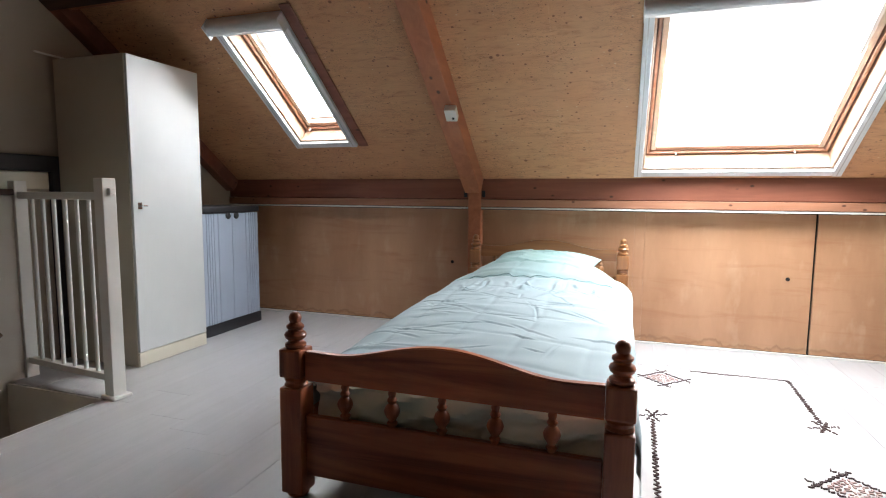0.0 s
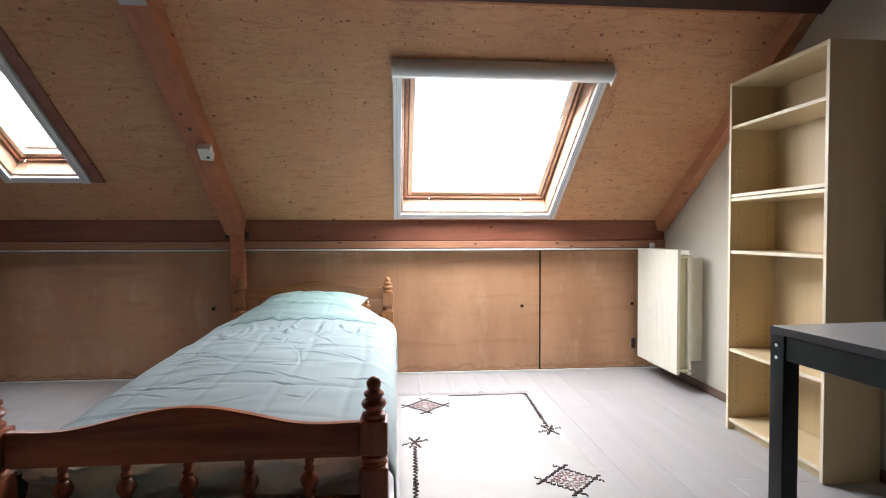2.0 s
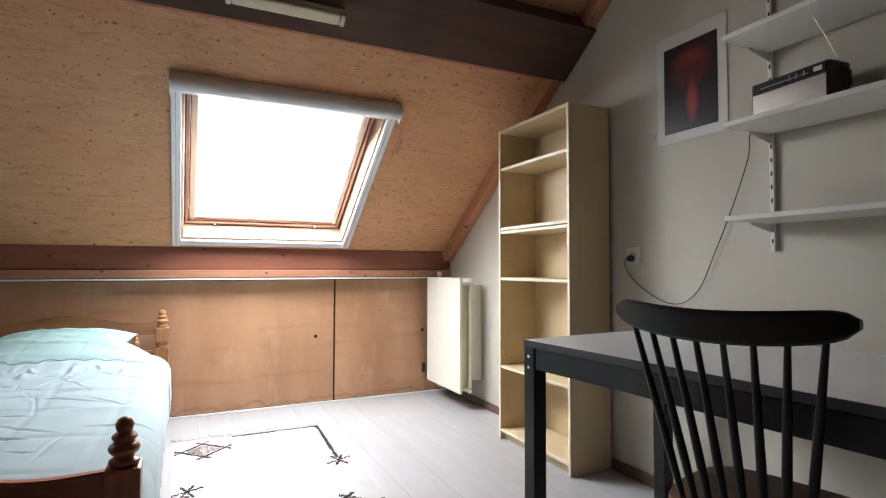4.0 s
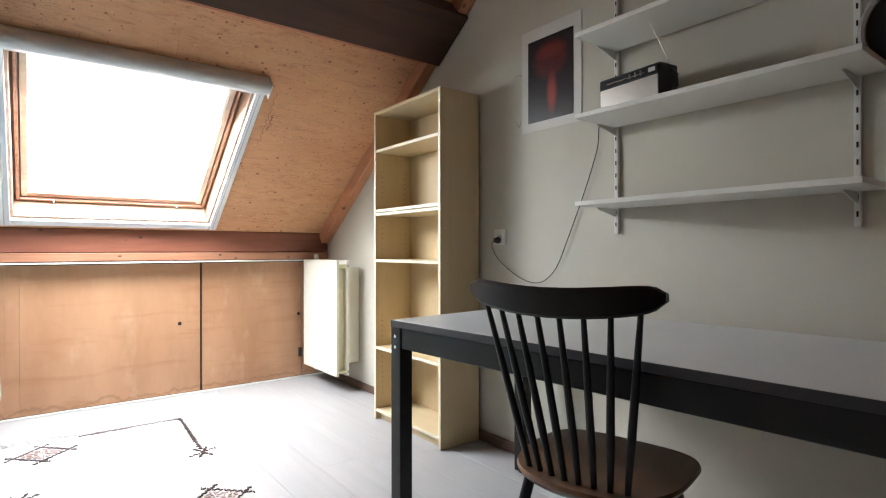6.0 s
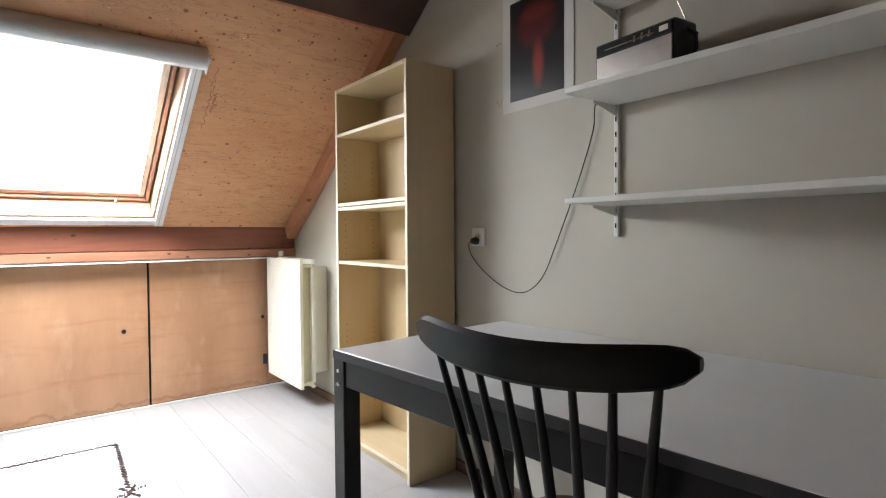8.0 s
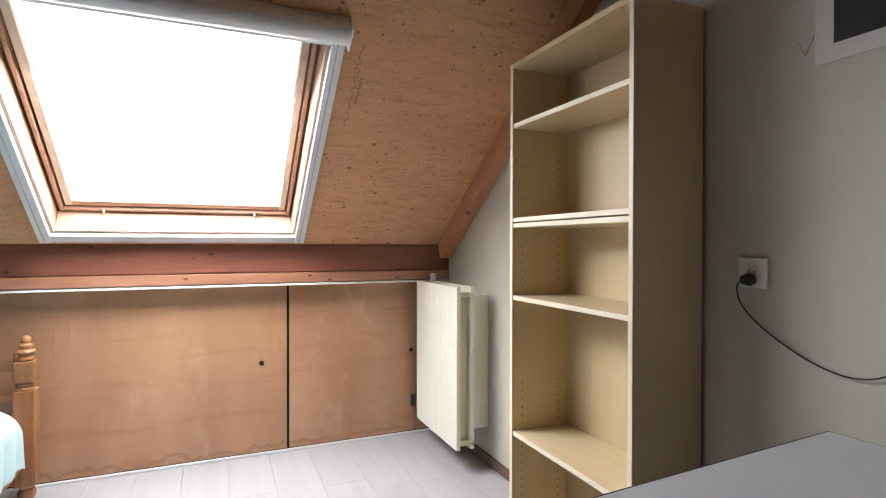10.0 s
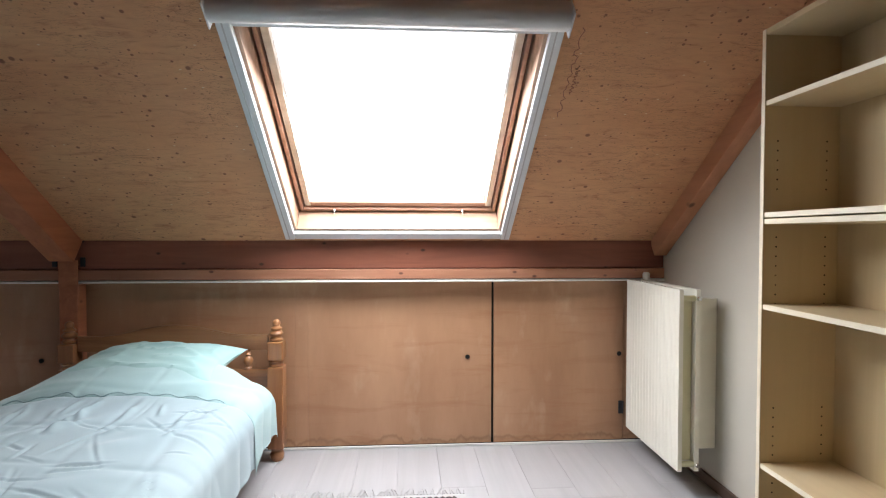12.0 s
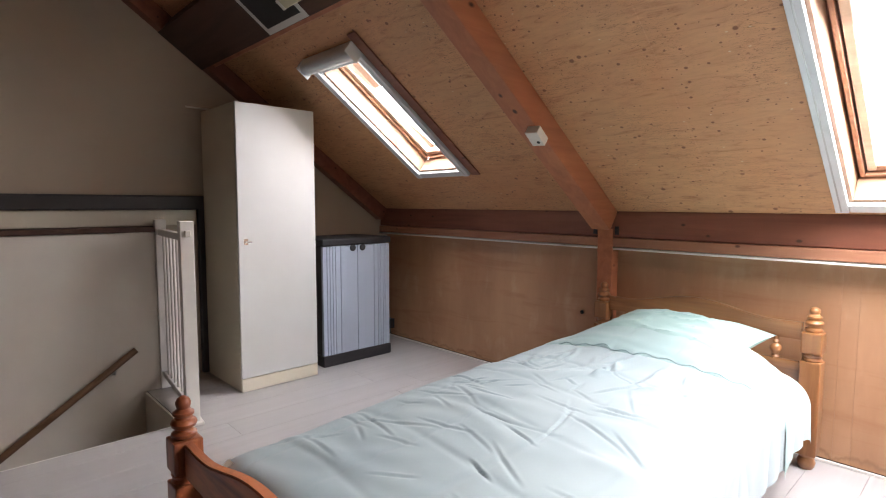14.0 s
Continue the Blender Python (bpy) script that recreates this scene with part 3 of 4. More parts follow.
part("foot_crest", crest(-HX + 0.043, HX - 0.043, 0.425, 0.515, 0.585, 0.03, FY - 0.015, BEDWOOD), BEDWOOD, bed, "waved red-brown top rail")
part("foot_panel", box((-HX + 0.043, FY - 0.014, 0.085), (HX - 0.043, FY + 0.012, 0.302), 0.004), BEDWOOD, bed, "red-brown lower board")
SPIN = [(0.009, 0), (0.014, 0.06), (0.018, 0.14), (0.012, 0.2), (0.016, 0.26), (0.024, 0.36), (0.027, 0.45), (0.022, 0.56), (0.012, 0.64), (0.017, 0.72), (0.011, 0.8), (0.014, 0.9), (0.009, 1)]
for i in range(5):
    x = -0.345 + i * 0.1725
    part("spindle", lathe([(r, 0.298 + 0.132 * f) for r, f in SPIN], 16, None, pose(x, FY, 0)), BEDPOST, bed, "", True)
part("head_crest", crest(-HX + 0.043, HX - 0.043, 0.605, 0.675, 0.742, 0.026, HY - 0.013, HEADWOOD), HEADWOOD, bed, "waved honey pine top rail")
part("head_rail", box((-HX + 0.043, HY - 0.013, 0.40), (HX - 0.043, HY + 0.013, 0.50), 0.004), HEADWOOD, bed, "honey pine head rail")
for i in range(6):
    x = -0.385 + i * 0.154
    part("spindle", lathe([(r, 0.49 + 0.125 * f) for r, f in SPIN], 16, None, pose(x, HY, 0)), HEADPOST, bed, "", True)
for sx in (-1, 1):
    x = sx * (HX - 0.012)
    part("side_rail", box((x - 0.013, FY + 0.045, 0.16), (x + 0.013, HY - 0.045, 0.29), 0.004), BEDWOOD if sx < 0 else HEADWOOD, bed, "pine side rail")

mattress = tagged(part("mattress", box((-0.46, -2.385, 0.24), (0.46, -0.20, 0.42), 0.035, BEDFIT, 3), MATTRESS, None, "", True), "mattress with a pale cover on the bed", "mattress")


def fitted(bm):
    bmesh.ops.transform(bm, matrix=BEDFIT, verts=bm.verts)
    return bm


def bed_sheet():
    """Crumpled sheet hanging over the foot end of the mattress."""
    bm = bmesh.new()
    nx, nz = 70, 16
    grid = []
    for i in range(nx + 1):
        x = -0.52 + 1.03 * i / nx
        row = []
        for j in range(nz + 1):
            k = j / nz
            z = 0.215 + 0.235 * k
            f = noise.noise(Vector((x * 4 + k * 2.6, k * 1.4, 3.1))) * 0.04 + (1 - abs(noise.noise(Vector((x * 4.2 - k * 3, k * 1.3, 8.0))))) ** 4 * 0.045 - 0.03
            y = -2.445 - 0.016 - f if k < 0.92 else -2.43 + (k - 0.92) * 1.2
            row.append(bm.verts.new((x, min(max(y, -2.483), -2.39), z + 0.01 * noise.noise(Vector((x * 5, 0, 1))))))
        grid.append(row)
    for a, b in zip(grid, grid[1:]):
        for j in range(nz):
            bm.faces.new((a[j], b[j], b[j + 1], a[j + 1]))
    return bm


tagged(part("bed_sheet", fitted(bed_sheet()), SHEET, None, "", True), "crumpled pale green sheet over the mattress foot", "sheet")


rc = random.Random(8)
CREASES = []          # centre, direction, half length, width, height, bend
for k in range(34):   # soft rolls of the filling
    ang = rc.gauss(0.12, 0.3) if rc.random() < 0.8 else rc.uniform(-1.5, 1.5)
    CREASES.append((rc.uniform(-0.5, 0.5), rc.uniform(-2.4, -0.5), math.cos(ang), math.sin(ang), rc.uniform(0.12, 0.36), rc.uniform(0.028, 0.06),
                    rc.uniform(0.003, 0.008), rc.uniform(-1.0, 1.0)))
for k in range(64):   # thin tucks, most of them across the bed
    ang = rc.gauss(-0.1, 0.3) if rc.random() < 0.66 else rc.gauss(1.3, 0.35)
    CREASES.append((rc.uniform(-0.5, 0.5), rc.uniform(-2.4, -0.9), math.cos(ang), math.sin(ang), rc.uniform(0.05, 0.2), rc.uniform(0.0055, 0.008),
                    rc.uniform(-0.006, -0.0025), rc.uniform(-0.7, 0.7)))
for k in range(26):   # gathers fanning out below the turned-back edge
    ang = rc.gauss(1.45, 0.35)
    CREASES.append((rc.uniform(-0.42, 0.5), rc.uniform(-1.12, -0.86), math.cos(ang), math.sin(ang), rc.uniform(0.05, 0.15), rc.uniform(0.010, 0.020),
                    rc.uniform(0.005, 0.012), rc.uniform(-2, 2)))


def fold(x, y, seed):
    """Height of the creases in the bed cover: single curved folds, quilting hollows and soft swells."""
    h = 0.0
    for cx, cy, ca, sa, ln, wd, amp, bend in CREASES:
        dx, dy = x - cx, y - cy
        u = dx * ca + dy * sa
        if abs(u) > ln:
            continue
        w = -dx * sa + dy * ca - bend * u * u
        q = w / wd
        if abs(q) < 3.2:
            h += amp * (math.exp(-q * q) - 0.45 * math.exp(-(q - 1.5) ** 2)) * (1 - (u / ln) ** 2) ** 1.5
    for v, step in ((x + 0.02 * math.sin(y * 5), 0.27), (y + 0.03 * math.sin(x * 4), 0.30)):
        g = abs((v / step) % 1 - 0.5) * step
        h -= 0.0030 * math.exp(-(g / 0.016) ** 2)
    d = noise.noise(Vector((x * 1.8, y * 1.8, seed + 2)))
    c = noise.noise(Vector((x * 6, y * 6, seed + 9)))
    return h + 0.012 * d + 0.002 * c


def cover_top(y, x=0.0):
    """Height of the bed cover along the bed, with the swell over the pillow."""
    k = (y + 2.44) / 2.2
    swell = 0.098 * math.exp(-((y + 0.47) / 0.27) ** 2) * max(0, 1 - (abs(x + 0.01) / 0.47) ** 3.5)
    return 0.478 + 0.065 * k + 0.03 * math.sin(math.pi * k) + swell


def duvet(y0, y1, seed, lift=0.0, wide=0.565, ny=340, nx=230, ruffle=0.0):
    bm = bmesh.new()
    rows = []
    for j in range(ny + 1):
        y = y0 + (y1 - y0) * j / ny
        end = min(1, (y - y0) / 0.09, (y1 - y + 0.004) / 0.05)
        end = math.sqrt(max(0, 1 - (1 - max(0, end)) ** 2))
        row = []
        for i in range(nx + 1):
            s = -1 + 2 * i / nx
            drop = 0.27 + 0.03 * noise.noise(Vector((y * 2.1, s, seed)))
            flat = 0.42
            half = wide + 0.012 * noise.noise(Vector((y * 3, s * 0.5, seed + 3))) + (0.035 if s < 0 else 0)
            if abs(s) < 0.68:
                k = abs(s) / 0.68
                x, z = math.copysign(k * flat, s), -0.022 * k ** 2
            else:
                a = (abs(s) - 0.68) / 0.32
                th = min(1, a / 0.55) * math.pi / 2
                r = half - flat
                x = math.copysign(flat + r * math.sin(th), s)
                z = -0.022 - 0.11 * (1 - math.cos(th)) - max(0, a - 0.55) / 0.45 * (drop - 0.11)
                x += math.copysign(0.014 * math.sin(y * 21 + seed) * max(0, a - 0.4) + 0.01 * noise.noise(Vector((y * 8, s, seed))), s) * min(1, a * 2)
            soft = 1 if abs(s) < 0.8 else 0.5
            top = cover_top(y, x) + lift
            zz = top + z + fold(x, y, seed) * soft * end - 0.05 * (1 - end)
            edge = max(0, 1 - (y - y0) / 0.05) ** 2
            wav = ruffle * edge * (math.sin(x * 47) + 0.6 * math.sin(x * 83 + 1))
            row.append(bm.verts.new((x, y + wav, zz + 0.4 * abs(wav))))
        rows.append(row)
    for a, b in zip(rows, rows[1:]):
        for i in range(nx):
            bm.faces.new((a[i], a[i + 1], b[i + 1], b[i]))
    return bm


cover = thing("duvet", "rumpled pale aqua duvet spread over the bed", "duvet")
part("cover", fitted(duvet(-2.43, -0.77, 1.7)), DUVET, cover, "", True)
part("hem", fitted(duvet(-0.80, -0.44, 1.7, 0.012, 0.570, 70, 230, 0.012)), HEM, cover, "mint turned-back edge of the duvet", True)

edge = []
for i in range(121):
    x = -0.43 + 0.88 * i / 120
    y = -0.797 + 0.0075 * math.sin(x * 62) + 0.004 * math.sin(x * 23)
    edge.append((x, y, cover_top(y, x) - 0.022 * (abs(x) / 0.42) ** 2 + fold(x, y, 1.7) + 0.006 + 0.003 * math.sin(x * 62 + 1)))
part("scalloped_edge", fitted(tube(edge, 0.0032, 6)), HEM, cover, "stitched scalloped edge", True)


def pillow():
    bm = bmesh.new()
    nx, ny = 60, 40
    sides = []
    for side in (1, -1):
        grid = []
        for i in range(nx + 1):
            u = -1 + 2 * i / nx
            row = []
            for j in range(ny + 1):
                v = -1 + 2 * j / ny
                pinch = 1 - 0.10 * (1 - u * u) * (abs(v) ** 3) - 0.0 * u
                x, y = 0.37 * u * (1 - 0.10 * (1 - v * v) * abs(u) ** 3), 0.235 * v * pinch
                h = ((1 - abs(u) ** 2.6) * (1 - abs(v) ** 2.4)) ** 0.55
                w = 0.010 * noise.noise(Vector((u * 3.2, v * 2.6, 2.0))) + 0.012 * (1 - abs(noise.noise(Vector((u * 2.1 + v, v * 3.0, 6.0))))) ** 6
                row.append(bm.verts.new((x, y, side * 0.078 * h + (w * h if side > 0 else 0))))
            grid.append(row)
        sides.append(grid)
        for a, b in zip(grid, grid[1:]):
            for j in range(ny):
                bm.faces.new((a[j], b[j], b[j + 1], a[j + 1]))
    bmesh.ops.remove_doubles(bm, verts=bm.verts, dist=0.0005)
    return bm


bm = pillow()
bmesh.ops.transform(bm, matrix=BEDFIT @ pose(-0.01, -0.425, 0.600, 6, 0, -3), verts=bm.verts)
tagged(part("pillow", bm, MINT, None, "", True), "plump mint green pillow at the head of the bed", "pillow")


def crack(x, v0, v1, seed):
    """A wavering split in the veneer below the end of the blind cassette."""
    r = random.Random(seed)
    pts = []
    n = 34
    for i in range(n + 1):
        v = v0 + (v1 - v0) * i / n
        pts.append(ROOF @ Vector((x + 0.007 * math.sin(i * 1.3) + r.uniform(-0.007, 0.007), v, 0.0004)))
    return tube(pts, 0.0017, 5)


setting("veneer_crack_1", crack(1.90, 1.42, 1.0, 3), BEAM, "wavering dark split in the plywood veneer", "crack")
setting("veneer_crack_2", crack(1.925, 1.26, 1.12, 9), BEAM, "short dark split in the plywood veneer", "crack")
for nm, pts in (("wall_scratch_1", ((-2.262, 1.965), (-2.285, 1.975), (-2.30, 1.962), (-2.315, 1.97))), ("wall_scratch_2", ((-2.265, 1.735), (-2.282, 1.70), (-2.315, 1.765)))):
    setting(nm, tube([(X_RIGHT - 0.0004, y - 0.02, z - 0.03) for y, z in pts], 0.0009, 5), BEAM, "thin brown scratch in the wall plaster beside the poster", "scratch")


# ---- rug ----
rug = thing("rug", "white wool rug with dark geometric lines and fringe", "rug", at=pose(0.035, 0.01, 0))
RX0, RX1, RY0, RY1 = 0.60, 1.50, -2.46, -0.60


def rug_sheet():
    bm = bmesh.new()
    nx, ny = 36, 60
    g = [[bm.verts.new((RX0 + (RX1 - RX0) * i / nx, RY0 + (RY1 - RY0) * j / ny,
                        0.0135 + 0.0035 * noise.noise(Vector((i * 0.35, j * 0.35, 0))) if 0 < i < nx and 0 < j < ny else 0.004)) for j in range(ny + 1)] for i in range(nx + 1)]
    for a, b in zip(g, g[1:]):
        for j in range(ny):
            bm.faces.new((a[j], b[j], b[j + 1], a[j + 1]))
    return bm


part("woven_field", rug_sheet(), RUG, rug, "", True)
rr = random.Random(4)


def stitch_line(bm, a, b, w=0.009, step=0.017, size=0.011):
    """A zigzag of short raised stitches from a to b."""
    a, b = Vector((*a, 0)), Vector((*b, 0))
    n = max(1, int((b - a).length / step))
    ang = math.atan2(b.y - a.y, b.x - a.x)
    for i in range(n):
        p = a.lerp(b, (i + 0.5) / n)
        tilt = ang + (0.85 if i % 2 else -0.85) + rr.uniform(-0.3, 0.3)
        k = size * rr.uniform(0.6, 1.0)
        block(bm, (-k, -w * 0.24, 0), (k, w * 0.24, 0.006), 0, Matrix.Translation((p.x + rr.uniform(-0.002, 0.002), p.y + rr.uniform(-0.002, 0.002), 0.0125)) @ pose(0, 0, 0, 0, 0, math.degrees(tilt)))


def turn_rug(p):
    return (2.10 - p[0], -2.75 - p[1])


for flip in (False, True):
    f = turn_rug if flip else (lambda p: p)
    bm = bmesh.new()
    end = -0.36 if flip else -0.655
    stitch_line(bm, f((0.93, end)), f((1.445, end)), 0.013, 0.014, 0.011)
    stitch_line(bm, f((1.445, end)), f((1.42, -1.27)), 0.011, 0.016, 0.015)
    part("border_line", bm, YARN, rug, "dark zigzag border stitches")
    bm = bmesh.new()
    for q in ((0.07, 0.03), (0.03, 0.07), (-0.03, 0.07)):
        stitch_line(bm, f((1.42 - q[0], -1.32 - q[1])), f((1.42 + q[0], -1.32 + q[1])), 0.010, 0.014, 0.009)
    part("cross", bm, YARN, rug, "dark stitched cross")
    cx, cy = 0.765, -0.845
    bm = bmesh.new()
    hx, hy = 0.115, 0.115
    pts = [(cx - hx, cy), (cx, cy + hy), (cx + hx, cy), (cx, cy - hy)]
    for a, b in zip(pts, pts[1:] + pts[:1]):
        d = ((b[0] - a[0]) * 0.28, (b[1] - a[1]) * 0.28)
        stitch_line(bm, f((a[0] - d[0], a[1] - d[1])), f((b[0] + d[0], b[1] + d[1])), 0.011, 0.013, 0.010)
    part("diamond", bm, YARN, rug, "dark stitched diamond")
    bm = bmesh.new()
    for k in (0.25, 0.5, 0.7):
        p2 = [(cx - hx * k, cy), (cx, cy + hy * k), (cx + hx * k, cy), (cx, cy - hy * k)]
        for a, b in zip(p2, p2[1:] + p2[:1]):
            stitch_line(bm, f(a), f(b), 0.014, 0.018, 0.010)
    part("diamond_filling", bm, YARNRED, rug, "rust and brown filling of the diamond")
bm = bmesh.new()
for ye, sgn in ((RY1, 1), (RY0, -1)):
    for i in range(58):
        x = RX0 + 0.008 + (RX1 - RX0 - 0.016) * i / 57
        l, s = rr.uniform(0.035, 0.07), rr.uniform(-0.02, 0.02)
        tube([(x, ye - sgn * 0.004, 0.009), (x + s * 0.4, ye + sgn * l * 0.5, 0.010), (x + s, ye + sgn * l, 0.005)], 0.0028, 5, bm)
tagged(part("fringe", bm, RUG, rug, "white knotted fringe"), "", "", "", "stuff")

# ---- radiator ----
rad = thing("radiator", "cream double panel radiator on the gable wall", "radiator", at=pose(-0.004, 0.08, 0))
for x0, x1, lab in ((2.512, 2.532, "front panel with vertical grooves"), (2.592, 2.612, "rear panel")):
    bm = ribbed(x0, x1, -0.775, -0.185, [(-0.755 + i * 0.0352, -0.735 + i * 0.0352) for i in range(16)], -0.0018, 0.128, 0.972)
    part("panel", bm, RADIATOR, rad, lab)
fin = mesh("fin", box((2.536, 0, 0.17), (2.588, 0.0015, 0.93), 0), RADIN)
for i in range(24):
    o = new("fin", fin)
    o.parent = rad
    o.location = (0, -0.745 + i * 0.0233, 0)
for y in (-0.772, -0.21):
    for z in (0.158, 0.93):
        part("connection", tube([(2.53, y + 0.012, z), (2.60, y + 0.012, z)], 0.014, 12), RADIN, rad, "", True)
        part("plug", lathe([(0.010, 0), (0.012, 0.004), (0.009, 0.012)], 12, None, pose(2.602, y - 0.006, z, 90)), CHROME, rad, "", True)
for y in (-0.68, -0.30):
    part("bracket", box((2.613, y - 0.015, 0.2), (X_RIGHT + 0.003, y + 0.015, 0.92), 0.002), RADIATOR, rad)
part("valve", lathe([(0.013, 0), (0.019, 0.006), (0.02, 0.03), (0.014, 0.042)], 16, None, pose(2.60, -0.235, 0.973)), WHITE, rad, "small white valve", True)
part("supply_pipe", tube([(2.60, -0.21, 0.15), (2.60, -0.21, 0.08), (2.64, -0.16, 0.05), (2.72, -0.14, 0.045)], 0.008, 10), RADIATOR, rad, "", True)

# ---- bookcase ----
case = thing("bookcase", "tall empty birch veneer bookcase against the gable wall", "bookcase")
BX0, BX1, BY0, BY1, BH = 2.45, 2.717, -2.012, -1.332, 1.905
for y0 in (BY0, BY1 - 0.018):
    side = part("side_panel", box((BX0, y0, 0.001), (BX1, y0 + 0.018, BH), 0.0012), BIRCH, case)
    part("edge_band", box((BX0 - 0.0015, y0 + 0.0006, 0.004), (BX0 + 0.0005, y0 + 0.0174, BH - 0.002), 0), EDGE, side, "paler edge band")
    inner = y0 + 0.0182 if y0 == BY0 else y0 - 0.0002
    bm = bmesh.new()
    for x in (BX0 + 0.045, BX1 - 0.05):
        for i in range(44):
            z = 0.16 + i * 0.032
            if 1.22 < z < 1.36 or int(z * 3.1) % 3 == 2:
                continue
            lathe([(0.003, -0.0006), (0.003, 0.0006)], 6, bm, pose(x, inner, z, 90))
    tagged(part("pin_hole_rows", bm, HOLE, side, "two rows of shelf pin holes"), "", "", "", "stuff")
part("top", box((BX0, BY0 + 0.0185, BH - 0.02), (BX1, BY1 - 0.0185, BH - 0.001), 0.001), BIRCHY, case)
part("back", box((BX1 - 0.006, BY0 + 0.0185, 0.02), (BX1 - 0.001, BY1 - 0.0185, BH - 0.021), 0), BIRCH, case)
part("plinth", box((BX0 + 0.03, BY0 + 0.0185, 0.001), (BX0 + 0.046, BY1 - 0.0185, 0.056), 0.001), BIRCHY, case)
for z, t in ((1.660, 0.018), (1.290, 0.018), (1.268, 0.018), (0.983, 0.018), (0.445, 0.018), (0.058, 0.018)):
    sh = part("shelf", box((BX0 + 0.004, BY0 + 0.019, z - t / 2), (BX1 - 0.007, BY1 - 0.019, z + t / 2), 0.0012), BIRCHY, case)
    part("edge_band", box((BX0 + 0.002, BY0 + 0.0195, z - t / 2 + 0.001), (BX0 + 0.0045, BY1 - 0.0195, z + t / 2 - 0.001), 0), EDGE, sh, "paler edge band")

# ---- table ----
table = thing("table", "grey topped work table with black metal frame", "table", at=pose(1.848, -2.485, 0, 0, 0, 4))
TD, TL, TH = 0.775, 1.62, 0.782
part("tabletop", box((0.004, -TL + 0.004, TH - 0.022), (TD - 0.004, -0.004, TH), 0.002), TABLETOP, table, "smooth grey laminate top")
for lo, hi in (((0, -TL, TH - 0.026), (0.0035, 0, TH - 0.001)), ((TD - 0.0035, -TL, TH - 0.026), (TD, 0, TH - 0.001)), ((0.004, -0.0035, TH - 0.026), (TD - 0.004, 0, TH - 0.001)), ((0.004, -TL, TH - 0.026), (TD - 0.004, -TL + 0.0035, TH - 0.001))):
    part("edge_strip", box(lo, hi, 0.0008), BLACKMAT, table, "black edge strip")
L = 0.058
for x in (0.001, TD - L - 0.001):
    for y in (-L - 0.001, -TL + 0.001):
        leg = part("leg", box((x, y, 0.012), (x + L, y + L, TH - 0.024), 0.004, None, 2), BLACK, table, "square black leg")
        part("foot", lathe([(0.016, 0.001), (0.02, 0.004), (0.012, 0.013)], 14, None, pose(x + L / 2, y + L / 2, 0)), BLACKMAT, leg)
        for z in (TH - 0.06, TH - 0.10):
            part("bolt", lathe([(0.007, 0), (0.006, 0.003)], 12, None, pose(x - 0.0003, y + L / 2, z, 0, -90)), CHROME, leg, "small steel bolt")
            part("bolt", lathe([(0.007, 0), (0.006, 0.003)], 12, None, pose(x + L / 2, y + (L if y > -0.5 else 0), z, -90 if y > -0.5 else 90)), CHROME, leg)
for lo, hi in (((0.006, -TL + L + 0.002, TH - 0.105), (0.036, -L - 0.002, TH - 0.026)), ((TD - 0.036, -TL + L + 0.002, TH - 0.105), (TD - 0.006, -L - 0.002, TH - 0.026)),
               ((L + 0.002, -0.036, TH - 0.105), (TD - L - 0.002, -0.006, TH - 0.026)), ((L + 0.002, -TL + 0.006, TH - 0.105), (TD - L - 0.002, -TL + 0.036, TH - 0.026))):
    part("apron", box(lo, hi, 0.003), BLACK, table, "black frame rail")


